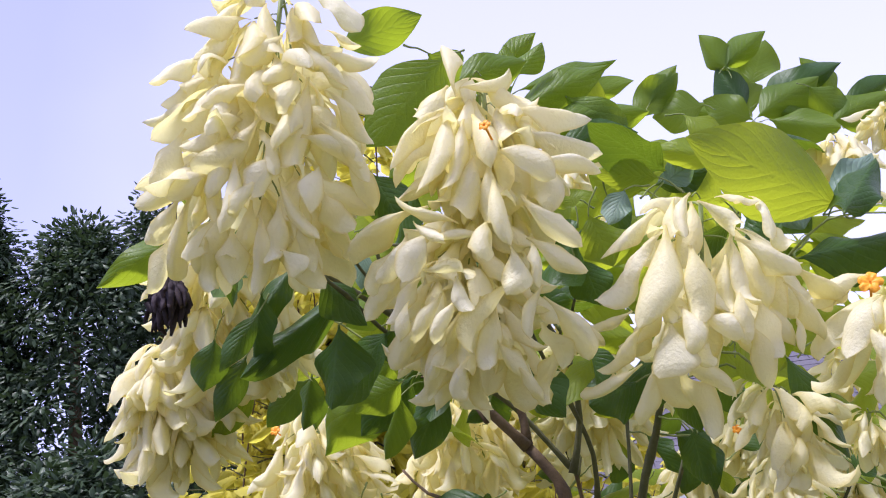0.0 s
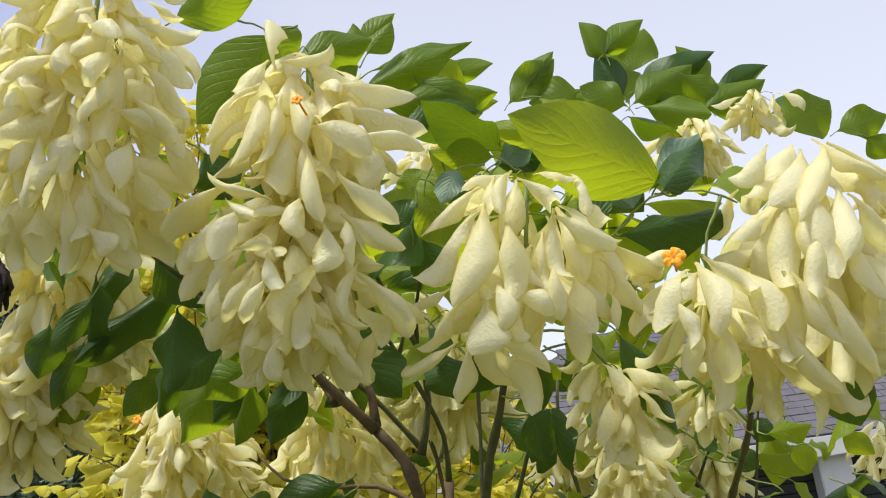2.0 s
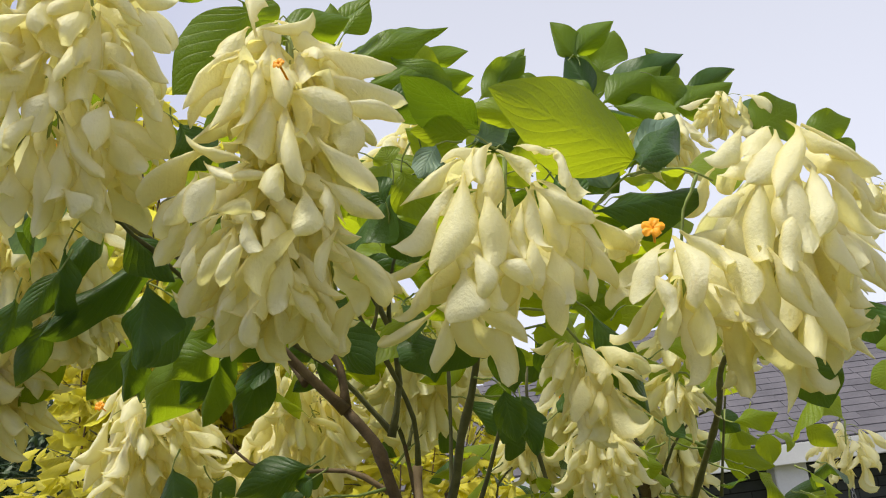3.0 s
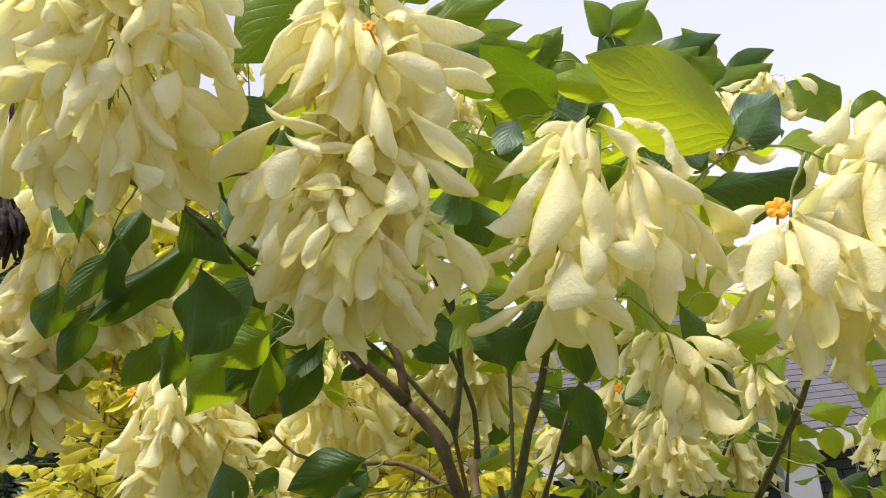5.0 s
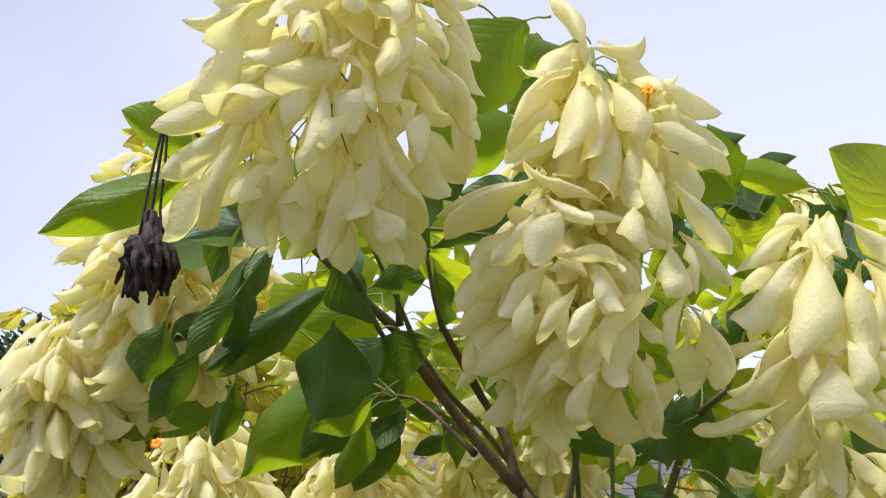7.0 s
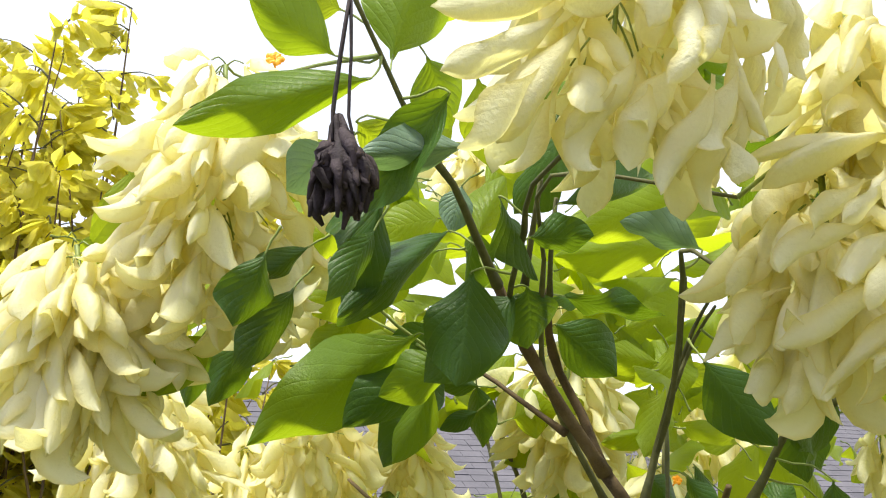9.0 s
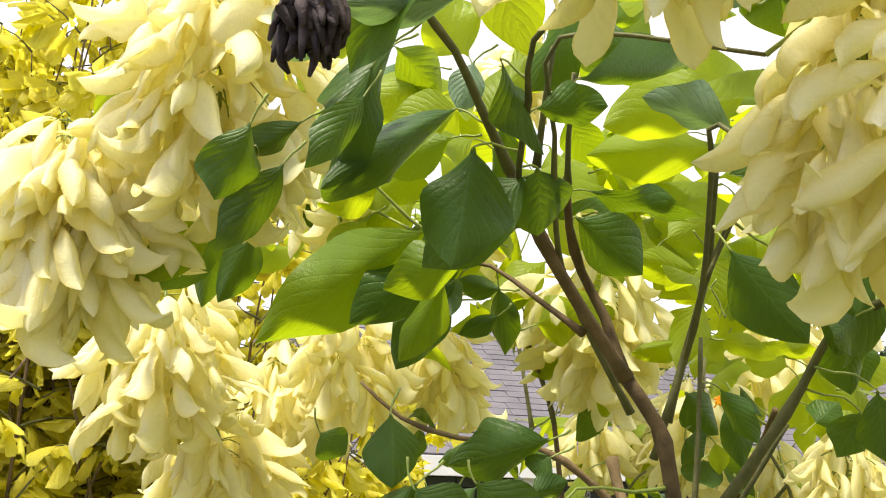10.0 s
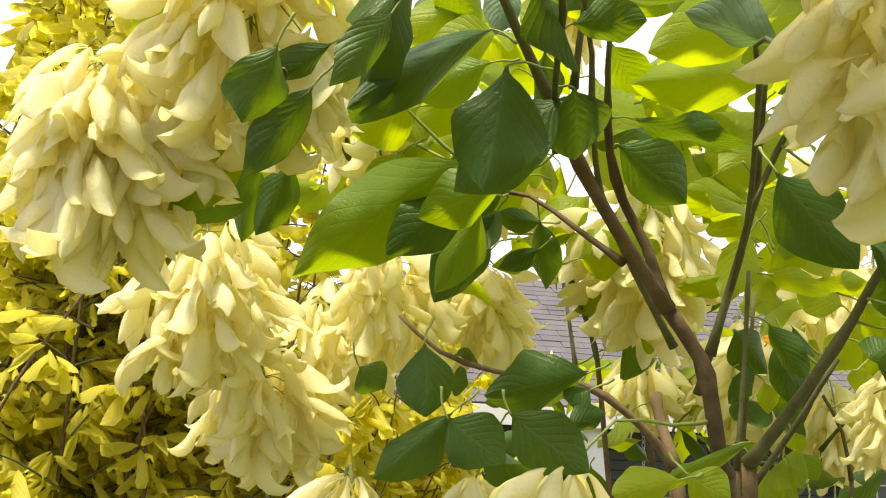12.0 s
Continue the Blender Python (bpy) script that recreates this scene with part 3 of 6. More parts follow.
    for m in near[300:] + rest:
        k = len(verts)
        verts += [tuple(m @ p) for p in proto]
        uvs += puv
        faces += [tuple(k + i for i in q) for q in quads]
    tagged(part("foliage", mesh_from("foliage", verts, faces, GOLD_STUFF, uvs), GOLD_STUFF, bush), kind="stuff")


golden_bush()


# ---- the flowering shrub ----
shrub = thing("flowering_shrub", (0.15, 1.55, GROUND), "flowering shrub with cream bract clusters, broad green leaves and brown stems", "shrub")
leaf_rng = random.Random(31)
BRANCH_LINE, LEAF_ROOTS = [], []


def branch(points, r0, r1, material):
    k = len(points) - 1
    for p, q in zip(points, points[1:]):
        n = max(2, int((Vector(q) - Vector(p)).length / 0.02))
        BRANCH_LINE.extend(Vector(p).lerp(Vector(q), i / n) for i in range(n))
    stem("branch", points, [0.8 * (r1 + (r0 - r1) * (1 - i / k) ** 1.4) for i in range(k + 1)], material, shrub, knots=0.28)


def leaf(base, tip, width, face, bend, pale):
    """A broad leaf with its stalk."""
    # pale 1 and 3 pick the copies coloured as lit from behind
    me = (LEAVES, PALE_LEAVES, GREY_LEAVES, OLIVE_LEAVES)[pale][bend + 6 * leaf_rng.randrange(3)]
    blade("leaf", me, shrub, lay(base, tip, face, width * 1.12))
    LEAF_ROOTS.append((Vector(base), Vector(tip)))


def flower_cluster(top, bottom, radius, count, size, seed, key=""):
    """A drooping head of cream bracts on a branched stalk."""
    rng = random.Random(seed)
    top, bottom = Vector(top), Vector(bottom)
    axis = bottom - top
    height = axis.length
    axis.normalize()
    hang = (axis * 0.7 + Vector((0, 0, -0.5))).normalized()
    e1 = axis.orthogonal().normalized()
    e2 = axis.cross(e1)
    verts, faces = [], []

    def add(points, radii, sides=5):
        v, f = tube(points, radii, sides)
        k = len(verts)
        verts.extend(tuple(p) for p in v)
        faces.extend(tuple(k + i for i in q) for q in f)

    add([top + axis * 0.01, top + axis * height * 0.35, top + axis * height * 0.75], [0.0028, 0.0024, 0.0015], 6)
    bracts = []
    reach = max(0.0, height - size * 0.95)
    near_head = top.y < 1.2
    nodes = max(2, int(count * (1.45 if near_head else 1.95) / 4))
    for i in range(nodes):
        # a small stalk with three to five bracts hanging from its end
        s = min(1.0, max(0.0, ((i + 0.5) / nodes) ** 0.9 + rng.uniform(-0.06, 0.06)))
        phi = i * 2.39996 + rng.uniform(-0.4, 0.4)
        e = e1 * math.cos(phi) + e2 * math.sin(phi)
        side = axis.cross(e)
        swell = math.sin(math.pi * min(1.0, 0.20 + 0.52 * s)) ** 0.9
        deep = 0.45 if i % 4 == 3 else rng.uniform(0.75, 1.05)
        long = size * (1.0 if near_head else 0.90)
        node = top + axis * reach * s + e * max(0.006, radius * swell - long * 0.62) * deep
        root = top + axis * reach * s * 0.8
        if (node - root).length > 0.010:
            add([root, root.lerp(node, 0.5) - axis * 0.006, node], [0.0011, 0.0009, 0.0008], 4)
        many = rng.choice((3, 4, 4, 5))
        turn = rng.uniform(0, 6.283)
        lean = 0.42 * (1 - s) + 0.30
        for k in range(many):
            al = turn + 6.283 * k / many + rng.uniform(-0.35, 0.35)
            out = (e * math.cos(al) + side * math.sin(al))
            tilt = radians(rng.uniform(18, 52))
            d = (hang * math.cos(tilt) + out * math.sin(tilt) + e * lean * deep + Vector((rng.gauss(0, 0.09), rng.gauss(0, 0.09), rng.gauss(0, 0.09)))).normalized()
            n = out * math.cos(tilt) - hang * math.sin(tilt) + e * 0.5 + Vector((rng.gauss(0, 0.25), rng.gauss(0, 0.25), rng.gauss(0, 0.25)))
            length = long * rng.uniform(0.95, 1.50) * (0.85 if s < 0.08 else 1.0)
            foot = node + d * 0.006
            bracts.append((foot, foot + d * length, n, length * (rng.uniform(0.33, 0.48) if near_head else rng.uniform(0.26, 0.38))))
    head = part("flower_head", mesh_from("flower_head", verts, faces, STALK), STALK, shrub, "drooping head of cream bracts on thin green stalks")
    for b, t, n, w in bracts:
        blade("bract", BRACTS[rng.randrange(len(BRACTS))], head, lay(b, t, n, w))
    HEAD_TOPS.append(top + axis * 0.01)
    HEADS.append((top.lerp(bottom, 0.4), head))
    if key:
        HEAD_OF[key] = head
    return head


HEADS, HEAD_OF, HEAD_TOPS = [], {}, []
bract_rng = random.Random(77)


def bract(head, base, tip, width, face):
    d = (Vector(tip) - Vector(base)).normalized()
    face = Matrix.Rotation(bract_rng.gauss(0, 0.35), 3, d) @ Vector(face)
    blade("bract", BRACTS[bract_rng.randrange(len(BRACTS))], head, lay(base, tip, face, width * 1.10))



def star_flower(place, radius):
    """A small five-lobed orange flower on the nearest head."""
    p = Vector(place)
    head = min(HEADS, key=lambda h: (h[0] - p).length)[1]
    verts, faces = [(0, 0, 0.0)], []
    for ring, lift in ((0.30, 0.10), (0.70, 0.22), (1.0, 0.02)):
        for k in range(40):
            a = 2 * math.pi * k / 40
            r = radius * ring * (1 - (0.30 * ring ** 2) * (1 - abs(math.cos(2.5 * a)) ** 0.45))
            verts.append((r * math.cos(a), r * math.sin(a), radius * (lift + 0.08 * math.sin(7 * a + ring * 3) * ring)))
    for k in range(40):
        q = (k + 1) % 40
        faces += [(0, 1 + k, 1 + q), (1 + k, 41 + k, 41 + q, 1 + q), (41 + k, 81 + k, 81 + q, 41 + q)]
    n = len(verts)
    for k in range(6):
        a = 2 * math.pi * k / 6
        verts += [(0.0012 * math.cos(a), 0.0012 * math.sin(a), 0.001), (0.0012 * math.cos(a), 0.0012 * math.sin(a), -0.022)]
    for k in range(6):
        a, b = n + 2 * k, n + 2 * ((k + 1) % 6)
        faces.append((a, b, b + 1, a + 1))
    m = look(place, (place[0] + 0.2, place[1] + 1.0, place[2] - 0.35))
    part("flower", mesh_from("flower", [tuple(m @ Vector(v)) for v in verts], faces, ORANGE), ORANGE, head, "small orange star-shaped flower")


def withered_flower(top, neck, bottom, radius):
    """A dead, dry head of shrivelled bracts on a thin hanging stalk."""
    rng = random.Random(5)
    top, neck, bottom = Vector(top), Vector(neck), Vector(bottom)
    axis = bottom - neck
    h = axis.length
    a = axis.normalized()
    e1 = a.orthogonal().normalized()
    e2 = a.cross(e1)
    stalks, sf = [], []
    for k in range(3):
        o = (e1 * math.cos(2.1 * k) + e2 * math.sin(2.1 * k)) * 0.004
        v, f = tube([top + o * 0.2, top.lerp(neck, 0.5) + o * 1.4, neck + o * 2, neck + a * h * 0.3 + o * 3], [0.0016, 0.0014, 0.0014, 0.001], 5)
        n = len(stalks)
        stalks += [tuple(p) for p in v]
        sf += [tuple(n + i for i in q) for q in f]
    head = part("withered_head", mesh_from("withered_head", stalks, sf, DEAD), DEAD, shrub, "dead shrivelled dark brown flower head on a thin stalk")
    for i in range(80):
        phi = i * 2.39996
        e = e1 * math.cos(phi) + e2 * math.sin(phi)
        far = math.sqrt((i + 0.5) / 80)
        drop = rng.uniform(0.60, 1.0) * (1.0 - 0.10 * far)
        pts = [neck + e * radius * 0.10 * far]
        for s, out in ((0.25, 0.16), (0.50, 0.55), (0.78, 0.95), (1.0, 0.98 + rng.uniform(-0.2, 0.3))):
            w = Vector((rng.gauss(0, 1), rng.gauss(0, 1), rng.gauss(0, 1))) * 0.0028
            pts.append(neck + a * h * s * drop + e * radius * out * far + w)
        q = rng.uniform(0.8, 1.3)
        v, f = tube(pts, [0.0012 * q, 0.0022 * q, 0.0036 * q, 0.0042 * q, 0.0014], 6, knots=0.6)
        part("dry_bract", mesh_from("dry_bract", [tuple(p) for p in v], f, DEAD), DEAD, head)


def fill_leaves(count, lo, hi, size, seed, pale_share):
    """Leaves inside the crown that stand behind the nearer ones, on short green stalks."""
    rng = random.Random(seed)
    for _ in range(count):
        p = Vector([rng.uniform(a, b) for a, b in zip(lo, hi)])
        a = rng.uniform(0, 6.283)
        d = Vector((math.cos(a), 0.5 * math.sin(a), rng.uniform(-0.9, 0.35))).normalized()
        n = size * rng.uniform(0.75, 1.25)
        # pale_share of them take the backlit colour, the rest the dark green
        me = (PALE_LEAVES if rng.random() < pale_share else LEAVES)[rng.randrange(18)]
        LEAF_ROOTS.append((p, p + d * n))
        blade("leaf", me, shrub, lay(p, p + d * n, (rng.gauss(0, 0.5), rng.gauss(-0.5, 0.5), 0.8), n * rng.uniform(0.50, 0.66)))


def leaf_stalks():
    """A thin green stalk from each leaf's foot to the branch beside it."""
    rng = random.Random(63)
    for base, tip in LEAF_ROOTS:
        d = (base - tip).normalized()
        near = min(BRANCH_LINE, key=lambda p: (p - base).length_squared)
        gap = near - base
        if gap.length > 0.075:
            end = base + (d * 0.7 + gap.normalized() * 0.5).normalized() * rng.uniform(0.02, 0.035)
        else:
            end = near
        size = (end - base).length
        turn = base.lerp(end, 0.33) + d * 0.12 * size
        mid = base.lerp(end, 0.66) + d * 0.08 * size - Vector((0, 0, 0.05 * size))
        inner = base + (tip - base) * 0.03
        v, f = tube([inner, base, turn, mid, end], [0.0007, 0.0009, 0.0011, 0.0012, 0.0016], 6)
        part("leaf_stalk", mesh_from("leaf_stalk", [tuple(p) for p in v], f, STALK), STALK, shrub)


def root_stem(top, size):
    """A stem from the shrub's foot in the ground up to where a branch begins."""
    top = Vector(top)
    foot = Vector((0.42 + 0.12 * (top.x - 0.42), 1.55 + 0.12 * (top.y - 1.55), GROUND - 0.02))
    line = [foot, foot.lerp(top, 0.4) + Vector((0.02, -0.01, 0)), foot.lerp(top, 0.75) + Vector((-0.015, 0.01, 0)), top]
    stem("stem", line, [size * 1.3, size * 1.1, size * 0.92, size * 0.80], BARK, shrub, knots=0.2)


def flower_stalks():
    """An arching stalk from each flower head's top to the branch beside it."""
    for top in HEAD_TOPS:
        near = min(BRANCH_LINE, key=lambda p: (p - top).length_squared)
        gap = (near - top).length
        low = top.z < 1.68
        if gap > 0.02 and (low or gap < 0.34):
            up = Vector((0, 0, min(0.05, 0.2 * gap)))
            if gap >= 0.26 and not low:
                up = Vector((0, 0.10, 0.03))
            if gap < 0.26 or not low:
                line, sizes = [top, top.lerp(near, 0.3) + up, top.lerp(near, 0.7) + up * 0.3, near], [0.0014, 0.0015, 0.0018, 0.0024]
            else:
                foot = Vector((0.42, 1.6, 0.2))
                line = [top, top + Vector((0, 0.035, 0.012)), top + Vector((0, 0.06, -0.12)), top.lerp(foot, 0.25) + Vector((0, 0.06, -0.25)), top.lerp(foot, 0.7) + Vector((0, 0, -0.15)), foot]
                sizes = [0.0018, 0.0020, 0.0025, 0.0035, 0.0050, 0.0065]
            v, f = tube(line, sizes, 6, knots=0.15)
            part("flower_stalk", mesh_from("flower_stalk", [tuple(p) for p in v], f, STALK), STALK, shrub)


flower_cluster((-0.160, 0.885, 2.124), (-0.208, 0.885, 1.797), 0.098, 72, 0.066, 11, 'A')
flower_cluster((0.043, 0.910, 1.994), (0.044, 0.910, 1.799), 0.078, 56, 0.066, 12, 'B')
flower_cluster((0.012, 0.930, 1.846), (0.004, 0.930, 1.665), 0.090, 60, 0.066, 13, 'B2')
flower_cluster((0.247, 0.945, 1.835), (0.221, 0.945, 1.661), 0.085, 26, 0.070, 14, 'C')
flower_cluster((0.552, 1.026, 1.843), (0.513, 1.026, 1.582), 0.088, 45, 0.082, 15, 'D')
flower_cluster((0.407, 0.951, 1.721), (0.393, 0.951, 1.608), 0.037, 10, 0.070, 16, 'D2')
flower_cluster((-0.535, 1.400, 1.884), (-0.497, 1.420, 1.663), 0.088, 76, 0.085, 17)
flower_cluster((-0.433, 1.870, 1.829), (-0.395, 1.880, 1.577), 0.122, 70, 0.085, 18)
flower_cluster((0.362, 1.420, 1.617), (0.345, 1.420, 1.489), 0.065, 44, 0.048, 19)
flower_cluster((0.456, 1.300, 1.646), (0.441, 1.300, 1.567), 0.037, 16, 0.055, 20)
flower_cluster((0.317, 1.220, 1.688), (0.310, 1.220, 1.625), 0.039, 16, 0.045, 21)
flower_cluster((0.357, 1.750, 1.702), (0.348, 1.750, 1.607), 0.051, 14, 0.070, 22)
flower_cluster((1.186, 2.700, 1.659), (1.150, 2.700, 1.478), 0.091, 26, 0.070, 23)
flower_cluster((-0.402, 1.330, 2.079), (-0.389, 1.330, 1.765), 0.104, 74, 0.085, 24)
flower_cluster((-0.242, 1.660, 1.953), (-0.204, 1.660, 1.852), 0.084, 24, 0.070, 26)
flower_cluster((-0.457, 1.600, 1.927), (-0.435, 1.600, 1.838), 0.048, 18, 0.070, 27)
flower_cluster((-0.351, 1.400, 1.874), (-0.327, 1.400, 1.791), 0.041, 10, 0.080, 28)
flower_cluster((-0.171, 2.000, 1.857), (-0.095, 2.000, 1.643), 0.113, 54, 0.080, 29)
flower_cluster((0.027, 2.050, 1.835), (0.077, 2.050, 1.643), 0.095, 40, 0.080, 30)
flower_cluster((-0.216, 2.150, 1.797), (-0.177, 2.150, 1.583), 0.121, 48, 0.085, 31)
flower_cluster((-0.343, 2.000, 1.655), (-0.287, 2.000, 1.469), 0.118, 56, 0.085, 32)
flower_cluster((0.130, 1.580, 1.848), (0.096, 1.580, 1.627), 0.101, 64, 0.075, 33)
flower_cluster((0.308, 2.000, 1.690), (0.296, 2.000, 1.560), 0.082, 30, 0.070, 34)
flower_cluster((0.443, 1.900, 1.669), (0.415, 1.900, 1.540), 0.090, 30, 0.070, 35)
flower_cluster((0.310, 1.100, 1.665), (0.327, 1.100, 1.553), 0.048, 26, 0.050, 36)
flower_cluster((0.490, 2.000, 1.755), (0.484, 2.000, 1.558), 0.110, 46, 0.080, 37)
flower_cluster((0.651, 2.000, 1.900), (0.662, 2.000, 1.679), 0.111, 34, 0.080, 38)
flower_cluster((0.283, 1.950, 2.098), (0.291, 1.950, 1.957), 0.105, 30, 0.080, 39)
flower_cluster((0.029, 1.950, 2.006), (0.035, 1.950, 1.862), 0.090, 26, 0.080, 40)
flower_cluster((0.138, 1.950, 2.305), (0.126, 1.950, 2.179), 0.095, 24, 0.080, 41)
flower_cluster((0.469, 1.950, 2.062), (0.462, 1.950, 1.918), 0.102, 28, 0.080, 42)
flower_cluster((-0.279, 1.300, 1.482), (-0.280, 1.300, 1.449), 0.044, 8, 0.080, 43, 'N1')
flower_cluster((-0.082, 1.300, 1.497), (-0.085, 1.300, 1.460), 0.051, 8, 0.075, 44, 'N2')
flower_cluster((-0.052, 1.750, 1.477), (-0.052, 1.750, 1.395), 0.049, 12, 0.075, 45)
flower_cluster((0.813, 2.050, 2.019), (0.793, 2.050, 1.758), 0.117, 34, 0.080, 46)
flower_cluster((0.554, 1.850, 1.644), (0.551, 1.850, 1.471), 0.056, 30, 0.070, 47)
flower_cluster((0.611, 1.700, 2.166), (0.591, 1.700, 2.061), 0.089, 26, 0.070, 48)
flower_cluster((0.172, 1.900, 2.333), (0.152, 1.900, 2.265), 0.072, 16, 0.070, 49)
flower_cluster((1.043, 1.900, 2.086), (0.997, 1.900, 1.947), 0.086, 20, 0.070, 50)
flower_cluster((0.926, 2.300, 2.460), (0.893, 2.300, 2.371), 0.100, 16, 0.080, 51)
head = HEAD_OF['A']
bract(head, (-0.166, 0.804, 1.929), (-0.235, 0.801, 1.887), 0.033, (0.15, -0.91, -0.39))
bract(head, (-0.126, 0.815, 1.967), (-0.141, 0.788, 1.921), 0.026, (0.49, -0.85, -0.19))
bract(head, (-0.120, 0.823, 1.975), (-0.122, 0.797, 1.871), 0.030, (0.54, -0.79, -0.29))
bract(head, (-0.104, 0.823, 1.958), (-0.066, 0.846, 1.902), 0.027, (0.70, -0.66, -0.27))
bract(head, (-0.109, 0.814, 1.919), (-0.073, 0.842, 1.861), 0.029, (0.63, -0.65, -0.42))
bract(head, (-0.128, 0.812, 1.908), (-0.076, 0.834, 1.874), 0.031, (0.59, -0.69, -0.43))
bract(head, (-0.136, 0.820, 1.880), (-0.077, 0.888, 1.847), 0.029, (0.60, -0.55, -0.58))
bract(head, (-0.116, 0.830, 1.858), (-0.092, 0.864, 1.826), 0.026, (0.55, -0.56, -0.62))
bract(head, (-0.153, 0.815, 1.870), (-0.118, 0.829, 1.809), 0.021, (0.42, -0.67, -0.62))
bract(head, (-0.138, 0.819, 1.826), (-0.128, 0.877, 1.774), 0.030, (0.41, -0.54, -0.74))
bract(head, (-0.148, 0.820, 1.833), (-0.134, 0.848, 1.781), 0.028, (0.38, -0.59, -0.71))
bract(head, (-0.152, 0.811, 1.844), (-0.167, 0.815, 1.789), 0.023, (0.30, -0.68, -0.67))
bract(head, (-0.171, 0.804, 1.867), (-0.195, 0.798, 1.828), 0.020, (0.22, -0.77, -0.59))
bract(head, (-0.191, 0.802, 1.892), (-0.211, 0.804, 1.819), 0.028, (0.15, -0.80, -0.59))
bract(head, (-0.171, 0.811, 1.835), (-0.195, 0.846, 1.767), 0.031, (0.22, -0.63, -0.75))
bract(head, (-0.205, 0.829, 1.831), (-0.214, 0.847, 1.780), 0.031, (0.12, -0.61, -0.78))
bract(head, (-0.217, 0.824, 1.851), (-0.255, 0.852, 1.800), 0.031, (-0.01, -0.65, -0.76))
bract(head, (-0.248, 0.830, 1.871), (-0.282, 0.886, 1.805), 0.032, (-0.18, -0.58, -0.79))
bract(head, (-0.259, 0.834, 1.877), (-0.322, 0.886, 1.852), 0.024, (-0.35, -0.61, -0.71))
bract(head, (-0.267, 0.838, 1.847), (-0.315, 0.876, 1.793), 0.021, (-0.24, -0.57, -0.79))
bract(head, (-0.230, 0.813, 1.907), (-0.331, 0.878, 1.893), 0.024, (-0.38, -0.75, -0.54))
bract(head, (-0.248, 0.823, 1.941), (-0.295, 0.838, 1.895), 0.027, (-0.32, -0.86, -0.40))
bract(head, (-0.235, 0.824, 1.972), (-0.303, 0.842, 1.967), 0.023, (-0.35, -0.94, -0.03))
bract(head, (-0.219, 0.826, 1.995), (-0.277, 0.829, 1.973), 0.030, (-0.19, -0.98, 0.09))
bract(head, (-0.210, 0.833, 2.029), (-0.255, 0.822, 1.990), 0.033, (-0.05, -0.96, 0.26))
bract(head, (-0.172, 0.806, 1.967), (-0.221, 0.796, 1.947), 0.029, (0.18, -0.98, -0.12))
bract(head, (-0.185, 0.811, 1.943), (-0.251, 0.811, 1.919), 0.031, (0.04, -0.96, -0.28))
bract(head, (-0.129, 0.834, 2.011), (-0.163, 0.800, 1.964), 0.027, (0.49, -0.87, 0.06))
bract(head, (-0.128, 0.836, 2.023), (-0.080, 0.832, 1.958), 0.027, (0.69, -0.72, 0.04))
bract(head, (-0.112, 0.832, 2.001), (-0.056, 0.876, 2.013), 0.022, (0.78, -0.62, 0.10))
bract(head, (-0.092, 0.846, 1.988), (-0.065, 0.860, 1.942), 0.027, (0.80, -0.60, -0.10))
bract(head, (-0.145, 0.826, 2.028), (-0.183, 0.799, 1.994), 0.027, (0.38, -0.91, 0.18))
bract(head, (-0.201, 0.839, 2.049), (-0.240, 0.824, 2.017), 0.028, (0.06, -0.92, 0.39))
bract(head, (-0.112, 0.863, 2.049), (-0.078, 0.887, 2.036), 0.023, (0.79, -0.54, 0.30))
bract(head, (-0.205, 0.811, 1.917), (-0.220, 0.804, 1.854), 0.026, (0.09, -0.86, -0.51))
bract(head, (-0.221, 0.812, 1.883), (-0.266, 0.820, 1.866), 0.026, (-0.07, -0.82, -0.57))
bract(head, (-0.095, 0.840, 1.894), (-0.082, 0.888, 1.847), 0.024, (0.68, -0.50, -0.54))
bract(head, (-0.115, 0.822, 1.877), (-0.122, 0.812, 1.827), 0.028, (0.48, -0.68, -0.56))
bract(head, (-0.159, 0.814, 1.892), (-0.173, 0.802, 1.847), 0.026, (0.31, -0.78, -0.54))
bract(head, (-0.182, 0.818, 1.853), (-0.214, 0.824, 1.807), 0.028, (0.16, -0.70, -0.69))
bract(head, (-0.135, 0.815, 1.946), (-0.151, 0.792, 1.889), 0.026, (0.44, -0.84, -0.32))
bract(head, (-0.155, 0.822, 2.008), (-0.128, 0.798, 1.938), 0.029, (0.49, -0.87, -0.04))
bract(head, (-0.183, 0.833, 2.043), (-0.203, 0.805, 1.985), 0.030, (0.23, -0.94, 0.25))
bract(head, (-0.142, 0.853, 2.075), (-0.099, 0.826, 1.996), 0.033, (0.62, -0.73, 0.27))
bract(head, (-0.180, 0.849, 2.091), (-0.224, 0.818, 2.039), 0.034, (0.19, -0.86, 0.48))
bract(head, (-0.168, 0.848, 2.083), (-0.142, 0.806, 1.998), 0.033, (0.45, -0.83, 0.33))
bract(head, (-0.134, 0.902, 2.116), (-0.080, 0.886, 2.052), 0.032, (0.73, -0.48, 0.48))
bract(head, (-0.231, 0.825, 1.825), (-0.233, 0.847, 1.779), 0.026, (0.03, -0.62, -0.78))
bract(head, (-0.157, 0.824, 1.801), (-0.150, 0.832, 1.773), 0.023, (0.31, -0.60, -0.74))
head = HEAD_OF['B']
bract(head, (0.008, 0.847, 1.929), (-0.047, 0.830, 1.866), 0.021, (-0.23, -0.94, 0.26))
bract(head, (0.013, 0.840, 1.923), (-0.024, 0.809, 1.832), 0.030, (-0.14, -0.98, 0.13))
bract(head, (0.026, 0.839, 1.912), (-0.002, 0.807, 1.830), 0.027, (-0.04, -0.99, 0.10))
